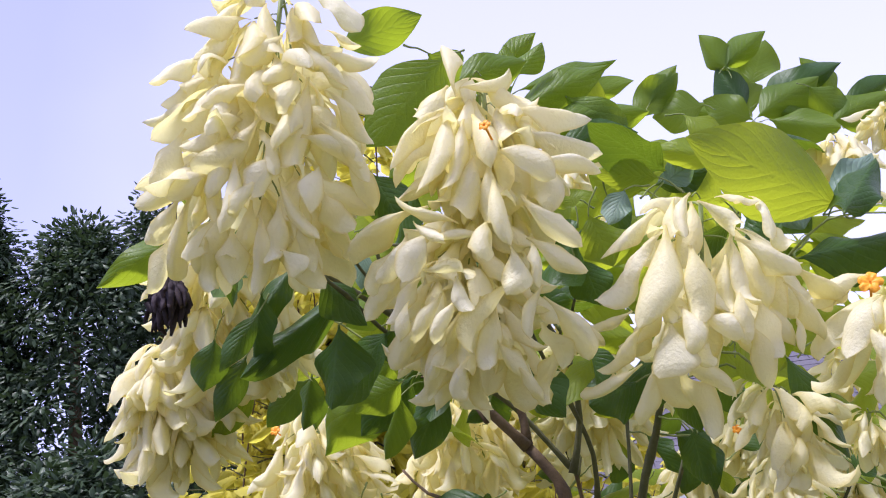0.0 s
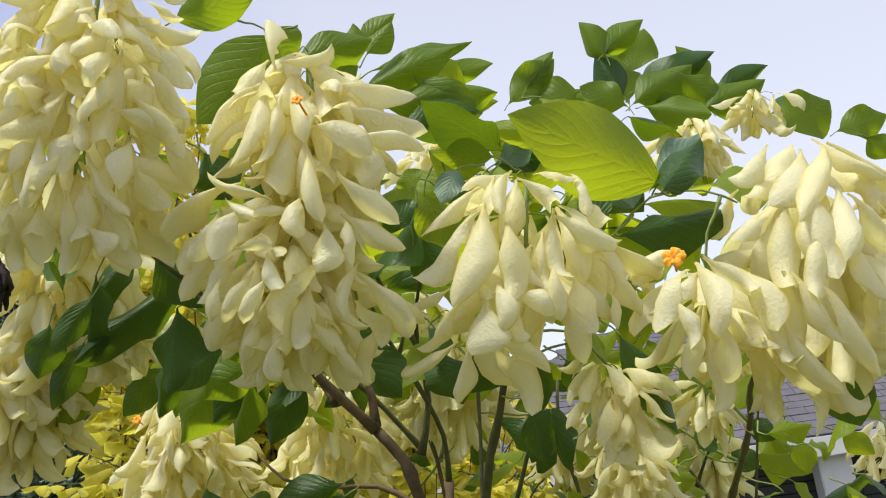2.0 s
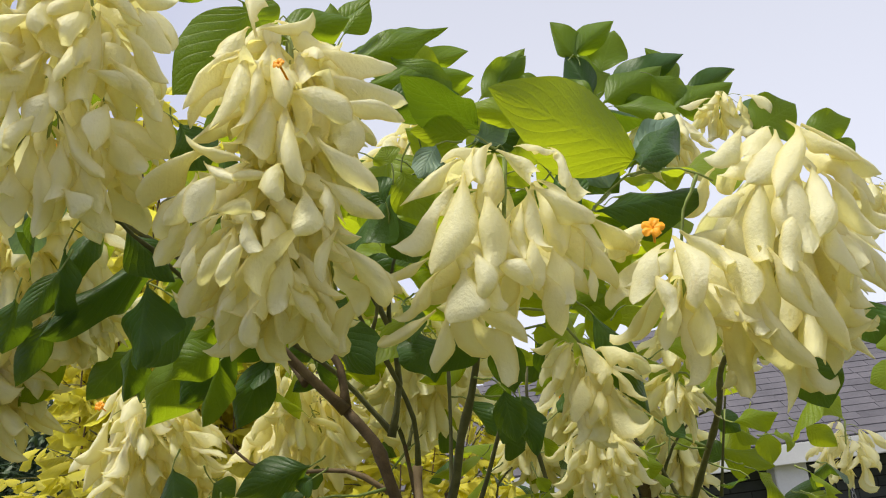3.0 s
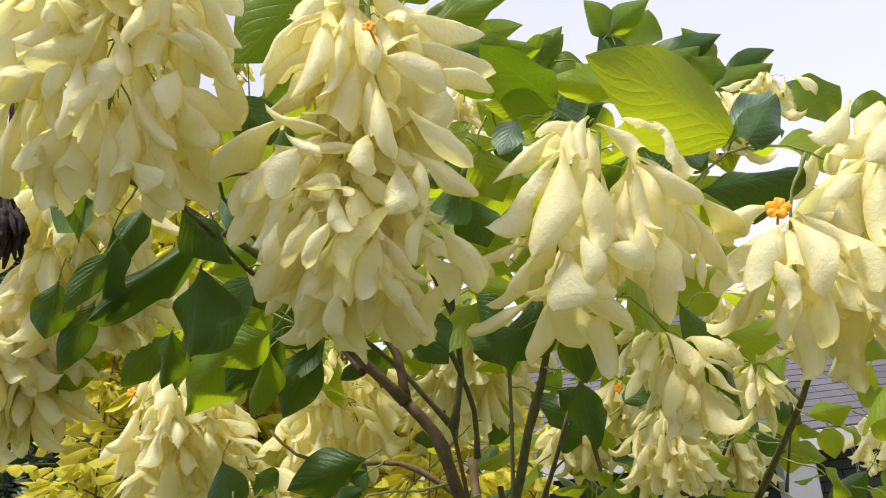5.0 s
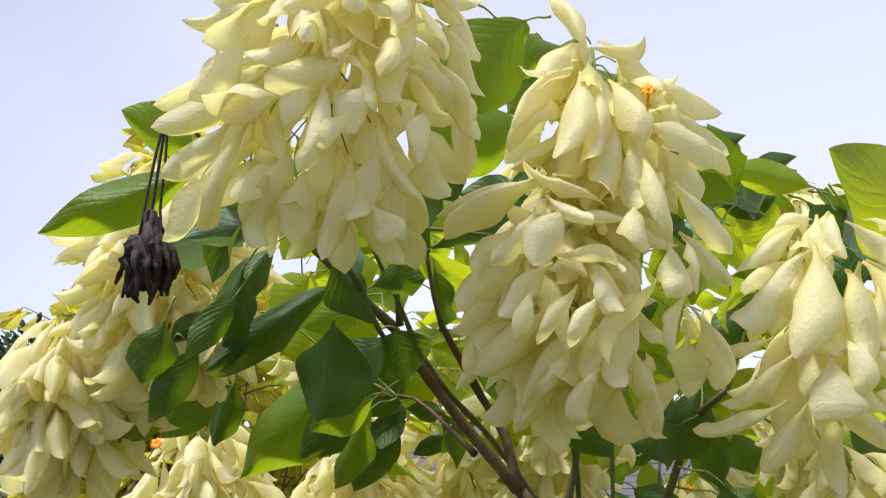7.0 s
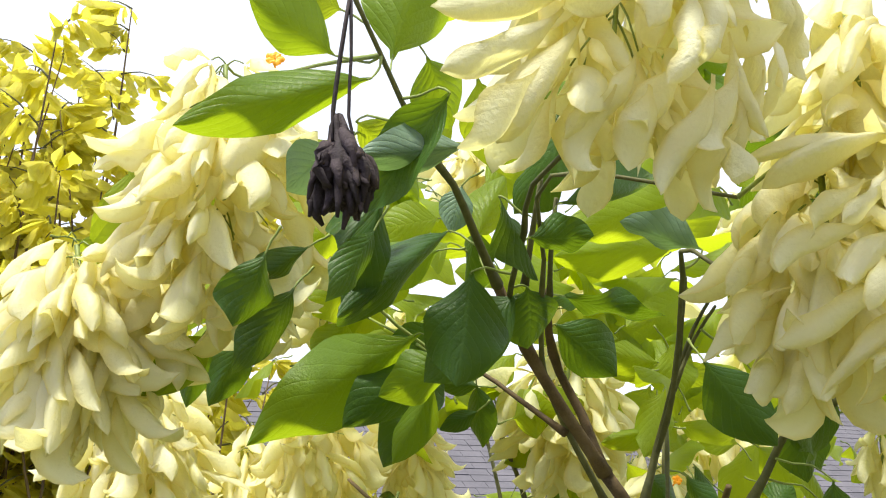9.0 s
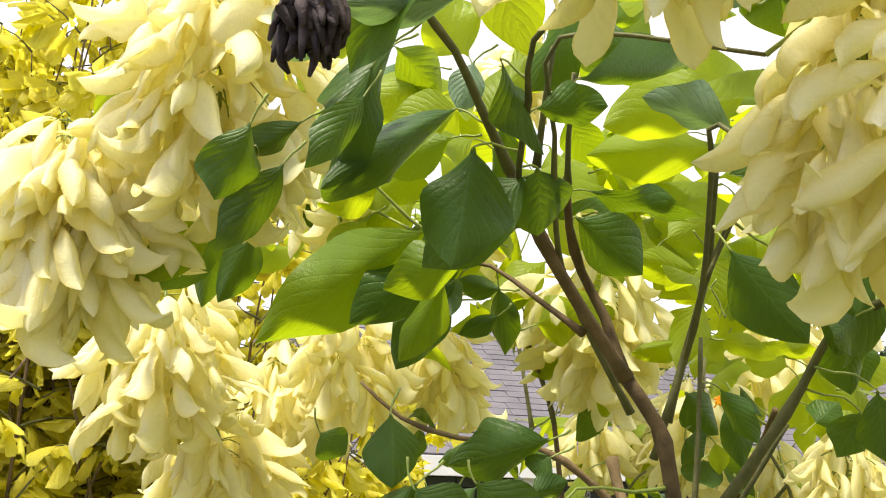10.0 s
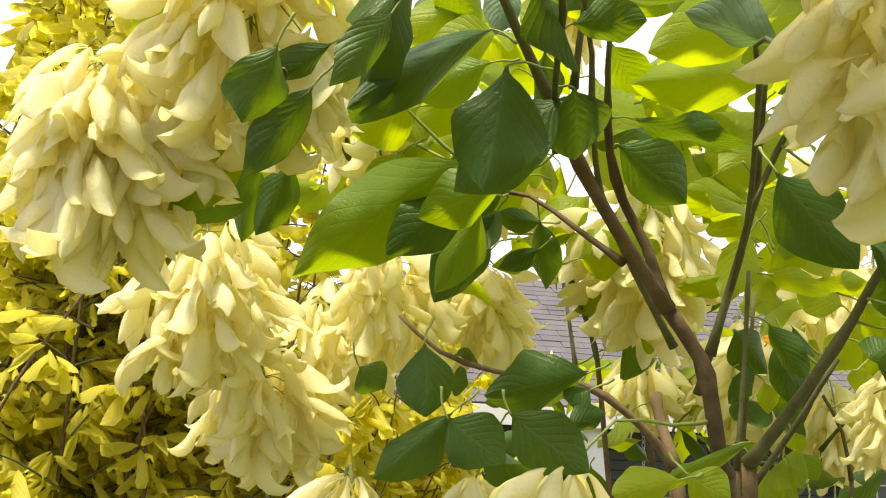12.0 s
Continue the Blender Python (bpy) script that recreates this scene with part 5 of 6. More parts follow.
leaf((0.368, 1.750, 1.837), (0.294, 1.750, 1.901), 0.078, (-0.34, -0.86, -0.39), 1, 1)
leaf((0.379, 1.750, 1.834), (0.436, 1.750, 1.926), 0.087, (-0.31, -0.93, 0.19), 1, 1)
leaf((0.363, 1.750, 1.828), (0.324, 1.750, 1.741), 0.073, (-0.37, -0.91, 0.17), 1, 1)
leaf((0.389, 1.750, 1.839), (0.484, 1.750, 1.838), 0.056, (-0.00, -1.00, -0.09), 1, 1)
leaf((0.335, 1.750, 1.765), (0.264, 1.750, 1.728), 0.041, (-0.12, -0.97, 0.23), 2, 0)
leaf((-0.370, 1.650, 1.848), (-0.387, 1.690, 1.751), 0.047, (-0.10, -0.93, -0.37), 1, 0)
leaf((-0.390, 1.820, 1.909), (-0.513, 1.850, 1.827), 0.055, (-0.05, -0.96, -0.28), 2, 1)
leaf((0.465, 1.800, 1.813), (0.603, 1.800, 1.874), 0.086, (-0.02, -1.00, 0.04), 1, 1)
leaf((0.455, 1.850, 1.853), (0.403, 1.850, 1.920), 0.089, (-0.44, -0.83, -0.34), 1, 1)
leaf((-0.229, 1.500, 1.968), (-0.294, 1.550, 1.908), 0.064, (-0.28, -0.86, -0.42), 2, 1)
leaf((-0.196, 1.500, 1.891), (-0.271, 1.500, 1.848), 0.064, (0.08, -0.99, -0.14), 1, 1)
leaf((-0.218, 1.600, 2.125), (-0.288, 1.620, 2.036), 0.081, (-0.01, -0.98, -0.21), 2, 1)
leaf((-0.091, 1.500, 2.062), (-0.146, 1.500, 2.139), 0.077, (-0.39, -0.87, -0.28), 1, 1)
leaf((-0.041, 1.550, 1.838), (-0.124, 1.550, 1.799), 0.068, (0.04, -1.00, -0.09), 2, 1)
leaf((0.276, 1.500, 2.019), (0.233, 1.500, 2.136), 0.079, (-0.57, -0.80, -0.21), 1, 1)
leaf((0.350, 1.600, 1.943), (0.239, 1.600, 1.891), 0.076, (0.02, -1.00, -0.03), 1, 1)
leaf((0.101, 1.600, 1.802), (0.170, 1.600, 1.868), 0.067, (-0.10, -0.99, 0.11), 2, 1)
leaf((0.208, 1.450, 2.176), (0.127, 1.450, 2.229), 0.068, (-0.35, -0.77, -0.53), 2, 1)
leaf((0.272, 1.600, 1.503), (0.287, 1.600, 1.457), 0.035, (-0.49, -0.86, -0.16), 1, 1)
leaf((0.325, 1.600, 1.489), (0.304, 1.600, 1.435), 0.036, (-0.49, -0.85, 0.19), 1, 1)
leaf((0.260, 1.500, 1.656), (0.271, 1.500, 1.567), 0.038, (-0.41, -0.91, -0.05), 1, 0)
leaf((0.487, 1.700, 1.731), (0.417, 1.700, 1.754), 0.053, (-0.01, -1.00, -0.04), 2, 1)
leaf((0.302, 1.400, 1.617), (0.337, 1.400, 1.647), 0.042, (-0.34, -0.86, 0.39), 1, 0)
leaf((-0.237, 1.600, 1.597), (-0.206, 1.600, 1.570), 0.044, (-0.03, -1.00, -0.03), 1, 0)
leaf((-0.102, 1.700, 1.597), (-0.076, 1.700, 1.591), 0.037, (0.00, -1.00, 0.00), 1, 0)
leaf((0.249, 1.100, 1.789), (0.192, 1.100, 1.766), 0.047, (-0.03, -1.00, 0.08), 1, 0)
leaf((0.338, 1.080, 1.830), (0.305, 1.080, 1.812), 0.035, (-0.07, -0.99, 0.13), 1, 0)
leaf((0.305, 1.150, 1.893), (0.248, 1.100, 1.908), 0.051, (0.40, -0.64, -0.65), 1, 1)
leaf((-0.001, 1.500, 1.727), (0.068, 1.500, 1.744), 0.058, (0.04, -0.98, -0.17), 1, 1)
leaf((0.126, 1.670, 1.647), (0.168, 1.670, 1.623), 0.064, (-0.05, -0.99, -0.09), 1, 0)
leaf((0.230, 1.250, 1.707), (0.236, 1.250, 1.631), 0.044, (-0.13, -0.99, -0.01), 1, 0)
leaf((0.234, 1.570, 1.666), (0.292, 1.570, 1.616), 0.051, (-0.10, -0.99, -0.12), 2, 0)
leaf((0.231, 1.570, 1.606), (0.261, 1.570, 1.586), 0.051, (-0.07, -0.99, -0.10), 1, 0)
leaf((-0.126, 1.180, 1.803), (-0.108, 1.200, 1.747), 0.062, (-0.10, -0.92, -0.37), 2, 0)
leaf((-0.151, 1.120, 1.831), (-0.102, 1.090, 1.821), 0.036, (-0.47, -0.56, -0.68), 3, 0)
leaf((0.033, 1.120, 1.837), (-0.049, 1.130, 1.855), 0.040, (-0.24, -0.48, -0.84), 2, 2)
leaf((-0.088, 1.180, 1.892), (0.107, 1.220, 1.923), 0.054, (0.25, -0.60, -0.76), 5, 0)
leaf((0.184, 1.340, 1.992), (0.032, 1.360, 1.934), 0.076, (0.04, -0.91, -0.42), 2, 1)
leaf((0.237, 1.450, 1.967), (0.051, 1.450, 1.931), 0.065, (0.03, -0.99, -0.14), 1, 1)
leaf((-0.037, 1.300, 1.801), (0.030, 1.280, 1.745), 0.059, (-0.51, -0.80, -0.32), 2, 0)
leaf((0.005, 1.360, 1.852), (0.137, 1.340, 1.807), 0.040, (-0.33, -0.68, -0.66), 4, 0)
leaf((0.117, 1.120, 1.730), (0.119, 1.090, 1.682), 0.038, (-0.88, -0.42, 0.22), 2, 0)
leaf((-0.049, 1.500, 1.769), (-0.036, 1.520, 1.686), 0.039, (-0.56, -0.78, -0.28), 3, 0)
leaf((-0.372, 1.200, 1.820), (-0.383, 1.200, 1.750), 0.047, (0.40, -0.91, -0.06), 4, 0)
leaf((-0.132, 1.400, 1.947), (-0.210, 1.420, 1.934), 0.055, (-0.24, -0.97, -0.06), 4, 1)
leaf((-0.484, 1.480, 2.000), (-0.479, 1.480, 1.850), 0.070, (0.20, -0.98, 0.01), 1, 1)
leaf((-0.217, 1.320, 1.598), (-0.211, 1.300, 1.533), 0.049, (-0.12, -0.95, 0.28), 2, 0)
leaf((-0.041, 1.360, 1.583), (-0.145, 1.340, 1.554), 0.057, (0.21, -0.97, -0.10), 3, 0)
leaf((-0.191, 1.310, 1.536), (-0.261, 1.300, 1.479), 0.041, (-0.21, -0.89, 0.41), 3, 0)
leaf((-0.198, 1.300, 1.531), (-0.152, 1.280, 1.490), 0.052, (-0.29, -0.95, 0.13), 2, 0)
leaf((-0.144, 1.290, 1.538), (-0.078, 1.270, 1.481), 0.053, (-0.36, -0.93, -0.09), 2, 0)
leaf((-0.084, 1.310, 1.528), (-0.045, 1.300, 1.538), 0.024, (-0.15, -0.93, -0.34), 3, 0)
leaf((-0.040, 1.360, 1.566), (-0.066, 1.360, 1.556), 0.038, (-0.19, -0.83, 0.52), 2, 0)
leaf((0.195, 1.460, 1.802), (0.114, 1.450, 1.805), 0.043, (0.11, -0.98, -0.17), 2, 1)
leaf((0.205, 1.450, 1.822), (0.212, 1.440, 1.753), 0.060, (-0.51, -0.86, 0.08), 1, 1)
leaf((0.192, 1.450, 1.764), (0.151, 1.440, 1.678), 0.044, (-0.42, -0.86, 0.30), 1, 1)
leaf((0.215, 1.460, 1.795), (0.268, 1.450, 1.772), 0.036, (-0.38, -0.74, -0.55), 2, 1)
leaf((0.195, 1.460, 1.718), (0.109, 1.460, 1.699), 0.026, (-0.06, -0.96, 0.26), 3, 1)
leaf((0.212, 1.460, 1.725), (0.303, 1.450, 1.686), 0.028, (-0.30, -0.83, -0.48), 4, 1)
leaf((0.304, 1.500, 1.725), (0.410, 1.500, 1.703), 0.032, (-0.10, -0.87, -0.48), 4, 1)
leaf((0.383, 1.520, 1.705), (0.444, 1.500, 1.642), 0.046, (-0.42, -0.90, -0.12), 2, 1)
leaf((0.180, 1.400, 1.651), (0.207, 1.380, 1.586), 0.030, (-0.76, -0.64, -0.11), 3, 0)
leaf((-0.135, 1.280, 1.883), (-0.093, 1.280, 1.972), 0.042, (0.04, -1.00, -0.02), 2, 1)
leaf((-0.166, 1.240, 1.925), (-0.185, 1.240, 1.875), 0.033, (-0.42, -0.89, 0.16), 2, 2)
leaf((-0.074, 1.400, 1.996), (0.017, 1.400, 2.048), 0.059, (0.13, -0.97, -0.23), 2, 1)
leaf((0.064, 1.340, 2.020), (-0.031, 1.340, 2.030), 0.051, (-0.04, -0.92, -0.38), 2, 0)
leaf((-0.237, 1.050, 1.879), (-0.326, 1.040, 1.848), 0.038, (0.25, -0.86, -0.45), 2, 2)
leaf((-0.286, 1.100, 1.976), (-0.261, 1.060, 2.115), 0.078, (-0.14, -0.96, -0.25), 2, 3)
leaf((-0.333, 1.120, 1.982), (-0.418, 1.100, 2.011), 0.050, (-0.08, -0.68, -0.72), 3, 3)
leaf((-0.327, 1.120, 2.029), (-0.374, 1.120, 2.038), 0.033, (-0.07, -0.93, -0.36), 2, 1)
leaf((0.134, 1.220, 2.101), (0.181, 1.200, 1.996), 0.075, (-0.57, -0.82, -0.10), 2, 3)
leaf((-0.238, 1.140, 2.053), (-0.190, 1.120, 2.080), 0.041, (0.06, -0.76, -0.65), 3, 1)
leaf((-0.307, 1.140, 1.931), (-0.262, 1.150, 1.905), 0.032, (-0.17, -0.78, -0.61), 2, 1)
leaf((-0.163, 1.200, 2.029), (-0.129, 1.220, 1.925), 0.060, (-0.54, -0.78, -0.32), 2, 1)
leaf((-0.232, 1.160, 2.020), (-0.192, 1.180, 1.959), 0.051, (-0.14, -0.91, -0.39), 2, 3)
leaf((-0.191, 1.160, 1.807), (-0.210, 1.150, 1.701), 0.070, (-0.41, -0.90, 0.16), 1, 0)
leaf((-0.319, 1.050, 1.927), (-0.465, 1.030, 1.860), 0.046, (0.25, -0.94, -0.26), 3, 3)
leaf((-0.186, 1.230, 1.870), (-0.299, 1.110, 1.763), 0.046, (0.55, -0.78, 0.29), 3, 0)
leaf((-0.339, 1.230, 1.799), (-0.381, 1.220, 1.711), 0.038, (0.41, -0.91, -0.09), 4, 0)
leaf((-0.363, 1.600, 1.829), (-0.459, 1.620, 1.760), 0.055, (-0.04, -0.97, -0.22), 2, 0)
leaf((-0.335, 1.530, 1.821), (-0.371, 1.550, 1.731), 0.046, (-0.21, -0.97, -0.13), 4, 0)
leaf((-0.096, 1.470, 1.826), (-0.181, 1.470, 1.770), 0.070, (0.04, -1.00, -0.06), 2, 0)
leaf((-0.108, 1.480, 1.766), (-0.174, 1.480, 1.663), 0.060, (0.12, -0.99, -0.08), 2, 0)
leaf((-0.014, 1.120, 2.093), (0.093, 1.120, 2.126), 0.053, (0.09, -0.96, -0.28), 4, 3)
leaf((0.024, 1.120, 2.022), (-0.094, 1.100, 1.957), 0.082, (0.36, -0.85, -0.38), 2, 3)
leaf((0.003, 1.140, 2.038), (0.072, 1.140, 2.094), 0.043, (0.28, -0.90, -0.34), 3, 3)
leaf((0.303, 1.180, 1.826), (0.212, 1.180, 1.777), 0.047, (-0.03, -1.00, 0.05), 2, 0)
leaf((0.197, 1.160, 1.734), (0.148, 1.140, 1.654), 0.055, (-0.23, -0.90, 0.37), 2, 0)
leaf((-0.165, 1.380, 1.800), (-0.351, 1.500, 1.670), 0.090, (-0.33, -0.88, -0.34), 3, 3)
leaf((0.022, 1.120, 1.729), (0.068, 1.090, 1.646), 0.054, (-0.54, -0.84, 0.00), 2, 0)
leaf((-0.145, 1.320, 1.754), (-0.225, 1.330, 1.716), 0.054, (0.03, -0.95, -0.32), 3, 3)
leaf((-0.156, 1.360, 1.742), (-0.201, 1.370, 1.655), 0.037, (-0.44, -0.89, 0.12), 3, 3)
leaf((-0.156, 1.340, 1.886), (-0.241, 1.360, 1.851), 0.053, (-0.16, -0.97, -0.17), 3, 3)
leaf((-0.385, 1.400, 1.787), (-0.459, 1.380, 1.723), 0.043, (0.19, -0.98, 0.09), 2, 3)
leaf((-0.045, 1.500, 1.766), (-0.103, 1.520, 1.775), 0.027, (-0.34, -0.94, -0.06), 3, 0)
leaf((-0.048, 1.500, 1.735), (-0.093, 1.520, 1.710), 0.024, (-0.38, -0.92, -0.05), 3, 0)
leaf((-0.145, 1.460, 2.019), (-0.224, 1.480, 1.951), 0.061, (-0.14, -0.98, -0.13), 3, 1)
leaf((-0.198, 1.440, 2.029), (-0.129, 1.460, 1.986), 0.053, (-0.10, -0.84, -0.54), 2, 3)
leaf((-0.163, 1.500, 1.911), (-0.169, 1.520, 1.859), 0.055, (-0.39, -0.87, -0.29), 2, 1)
leaf((-0.203, 1.550, 1.850), (-0.236, 1.580, 1.790), 0.056, (-0.37, -0.90, -0.25), 2, 1)
leaf((-0.389, 1.500, 1.997), (-0.372, 1.500, 1.950), 0.053, (-0.34, -0.93, -0.12), 2, 1)
leaf((-0.535, 1.500, 1.911), (-0.474, 1.520, 1.884), 0.044, (0.13, -0.91, -0.38), 3, 1)
leaf((0.041, 1.500, 1.999), (0.089, 1.520, 1.937), 0.051, (-0.43, -0.71, -0.56), 2, 3)
leaf((0.145, 1.520, 1.976), (0.123, 1.540, 1.918), 0.059, (-0.37, -0.91, -0.17), 2, 1)
leaf((-0.244, 1.620, 1.806), (-0.184, 1.620, 1.776), 0.043, (-0.21, -0.89, -0.41), 3, 1)
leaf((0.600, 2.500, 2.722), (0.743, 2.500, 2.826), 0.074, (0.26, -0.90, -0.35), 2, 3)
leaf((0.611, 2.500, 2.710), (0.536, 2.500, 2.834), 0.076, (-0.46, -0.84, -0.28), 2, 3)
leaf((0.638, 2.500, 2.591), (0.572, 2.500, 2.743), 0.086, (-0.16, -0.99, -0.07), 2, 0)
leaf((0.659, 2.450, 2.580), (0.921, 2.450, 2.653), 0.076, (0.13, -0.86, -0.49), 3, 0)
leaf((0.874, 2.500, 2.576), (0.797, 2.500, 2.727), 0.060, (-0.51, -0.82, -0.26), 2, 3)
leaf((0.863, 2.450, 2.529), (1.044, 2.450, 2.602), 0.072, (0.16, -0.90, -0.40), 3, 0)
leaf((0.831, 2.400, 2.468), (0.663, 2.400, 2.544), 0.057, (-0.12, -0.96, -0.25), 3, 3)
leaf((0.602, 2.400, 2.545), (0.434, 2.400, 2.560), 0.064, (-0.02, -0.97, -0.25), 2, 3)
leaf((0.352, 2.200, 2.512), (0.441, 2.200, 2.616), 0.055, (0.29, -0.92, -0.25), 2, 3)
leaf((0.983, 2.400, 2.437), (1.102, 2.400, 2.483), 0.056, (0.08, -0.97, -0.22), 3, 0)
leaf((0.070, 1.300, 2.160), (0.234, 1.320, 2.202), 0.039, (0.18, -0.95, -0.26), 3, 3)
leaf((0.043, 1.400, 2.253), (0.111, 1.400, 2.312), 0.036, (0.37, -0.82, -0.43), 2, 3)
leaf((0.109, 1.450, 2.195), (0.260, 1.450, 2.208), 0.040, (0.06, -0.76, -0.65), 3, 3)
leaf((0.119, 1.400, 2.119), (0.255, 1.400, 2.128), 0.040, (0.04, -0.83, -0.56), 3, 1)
leaf((0.098, 1.300, 1.520), (-0.008, 1.250, 1.490), 0.018, (0.27, -0.85, 0.46), 3, 3)
leaf((-0.014, 1.220, 1.485), (-0.079, 1.200, 1.476), 0.033, (0.28, -0.95, 0.15), 2, 1)
leaf((0.001, 1.240, 1.490), (0.029, 1.220, 1.467), 0.036, (-0.53, -0.84, 0.08), 2, 1)
leaf((0.254, 1.500, 1.505), (0.231, 1.480, 1.475), 0.028, (-0.36, -0.63, 0.69), 2, 1)
leaf((0.263, 1.500, 1.503), (0.264, 1.480, 1.476), 0.021, (-0.48, -0.70, 0.52), 2, 1)
leaf((0.268, 1.500, 1.539), (0.277, 1.500, 1.513), 0.023, (-0.49, -0.86, -0.18), 2, 1)
leaf((0.289, 1.520, 1.516), (0.295, 1.500, 1.483), 0.031, (-0.63, -0.71, 0.31), 2, 3)
leaf((0.293, 1.600, 1.606), (0.300, 1.600, 1.563), 0.025, (-0.65, -0.75, -0.10), 2, 1)
leaf((0.157, 1.600, 1.668), (0.126, 1.600, 1.637), 0.041, (-0.27, -0.92, 0.28), 2, 1)
leaf((-0.144, 1.400, 1.774), (-0.233, 1.420, 1.688), 0.069, (0.05, -0.96, -0.28), 2, 0)
leaf((-0.284, 1.140, 1.857), (-0.316, 1.140, 1.756), 0.038, (-0.37, -0.92, 0.12), 4, 0)
leaf((-0.254, 1.200, 1.909), (-0.300, 1.140, 1.825), 0.037, (0.39, -0.84, 0.39), 4, 0)
leaf((-0.289, 1.140, 1.831), (-0.322, 1.100, 1.759), 0.030, (0.58, -0.80, 0.17), 4, 0)
leaf((-0.322, 1.160, 1.913), (-0.363, 1.160, 1.869), 0.048, (0.26, -0.94, -0.23), 2, 2)
leaf((-0.324, 1.240, 1.843), (-0.370, 1.240, 1.797), 0.026, (0.37, -0.85, -0.37), 4, 0)
blade('leaf', BROAD_LEAF, shrub, lay((0.398, 1.010, 1.822), (0.247, 0.868, 1.868), (0.30, -0.80, -0.45), 0.098))

branch([(0.086, 1.330, 1.488), (0.074, 1.320, 1.515), (0.062, 1.310, 1.563), (0.052, 1.310, 1.598), (0.019, 1.310, 1.643)], 0.0108, 0.0090, BARK)
branch([(0.019, 1.310, 1.643), (-0.042, 1.290, 1.713), (-0.082, 1.280, 1.768), (-0.126, 1.250, 1.824)], 0.0090, 0.0070, BARK)
branch([(-0.126, 1.250, 1.824), (-0.175, 1.190, 1.856), (-0.215, 1.140, 1.882), (-0.260, 1.100, 1.902), (-0.308, 1.060, 1.955), (-0.344, 1.020, 1.983)], 0.0065, 0.0022, TWIG)
branch([(0.018, 1.315, 1.649), (0.012, 1.340, 1.708), (-0.014, 1.340, 1.756), (-0.040, 1.310, 1.793), (-0.068, 1.250, 1.823)], 0.0080, 0.0050, BARK)
branch([(-0.119, 1.200, 1.811), (-0.124, 1.170, 1.850), (-0.131, 1.130, 1.894)], 0.0045, 0.0030, TWIG)
branch([(-0.067, 1.250, 1.817), (-0.079, 1.220, 1.850), (-0.090, 1.180, 1.898)], 0.0040, 0.0028, TWIG)
branch([(-0.031, 1.300, 1.683), (-0.058, 1.350, 1.724), (-0.093, 1.400, 1.768), (-0.135, 1.420, 1.775)], 0.0048, 0.0022, BARK)
branch([(0.073, 1.330, 1.604), (0.092, 1.320, 1.673), (0.089, 1.270, 1.739), (0.069, 1.220, 1.786), (0.052, 1.180, 1.828)], 0.0062, 0.0034, TWIG)
branch([(0.089, 1.270, 1.739), (0.098, 1.240, 1.790), (0.111, 1.220, 1.822)], 0.0040, 0.0022, TWIG)
branch([(0.138, 1.400, 1.494), (0.151, 1.400, 1.609), (0.159, 1.400, 1.707)], 0.0040, 0.0028, TWIG)
branch([(0.135, 1.370, 1.500), (0.150, 1.340, 1.535), (0.165, 1.290, 1.588), (0.185, 1.260, 1.637), (0.201, 1.220, 1.696), (0.190, 1.150, 1.700), (0.202, 1.100, 1.714)], 0.0090, 0.0040, TWIG)
branch([(0.158, 1.420, 1.465), (0.191, 1.380, 1.534), (0.222, 1.340, 1.609)], 0.0050, 0.0034, TWIG)
branch([(0.099, 1.460, 1.485), (0.075, 1.460, 1.520), (0.038, 1.460, 1.552), (-0.007, 1.470, 1.579), (-0.097, 1.500, 1.591), (-0.158, 1.520, 1.612), (-0.200, 1.550, 1.654)], 0.0075, 0.0026, BARK)
branch([(0.035, 1.620, 1.722), (0.047, 1.620, 1.693), (0.062, 1.620, 1.657), (0.071, 1.620, 1.621)], 0.0040, 0.0040, TWIG)
branch([(0.094, 1.500, 1.574), (0.093, 1.480, 1.535), (0.096, 1.450, 1.492)], 0.0080, 0.0080, BARK)
branch([(-0.030, 0.980, 1.833), (0.045, 0.920, 1.900)], 0.0022, 0.0014, STALK)
branch([(0.069, 1.400, 1.618), (0.003, 1.370, 1.705), (-0.053, 1.300, 1.748), (-0.093, 1.220, 1.781), (-0.122, 1.150, 1.822), (-0.146, 1.080, 1.876), (-0.030, 0.980, 1.833)], 0.0052, 0.0021, TWIG)
branch([(-0.162, 0.960, 1.874), (-0.161, 0.930, 1.987)], 0.0022, 0.0014, STALK)
branch([(-0.110, 1.270, 1.777), (-0.143, 1.180, 1.802), (-0.165, 1.100, 1.828), (-0.184, 1.040, 1.848), (-0.162, 0.960, 1.874)], 0.0041, 0.0026, TWIG)
branch([(0.057, 1.000, 1.712), (0.057, 0.950, 1.790)], 0.0022, 0.0014, STALK)
branch([(0.100, 1.410, 1.571), (0.103, 1.370, 1.630), (0.081, 1.280, 1.696), (0.059, 1.220, 1.741), (0.029, 1.150, 1.819), (-0.007, 1.080, 1.821), (0.057, 1.000, 1.712)], 0.0049, 0.0024, TWIG)
branch([(0.067, 1.240, 1.723), (0.084, 1.220, 1.774), (0.063, 1.150, 1.791)], 0.0032, 0.0020, TWIG)
branch([(0.307, 1.700, 1.431), (0.291, 1.650, 1.545), (0.274, 1.600, 1.637), (0.283, 1.600, 1.719)], 0.0050, 0.0030, TWIG)
branch([(0.202, 1.100, 1.714), (0.214, 1.050, 1.776), (0.223, 1.020, 1.828)], 0.0022, 0.0014, STALK)
branch([(0.491, 1.900, 1.471), (0.469, 1.800, 1.567), (0.441, 1.700, 1.627), (0.424, 1.650, 1.660)], 0.0140, 0.0060, BARK)
branch([(0.520, 1.750, 1.482), (0.488, 1.720, 1.549), (0.446, 1.700, 1.599)], 0.0040, 0.0030, TWIG)
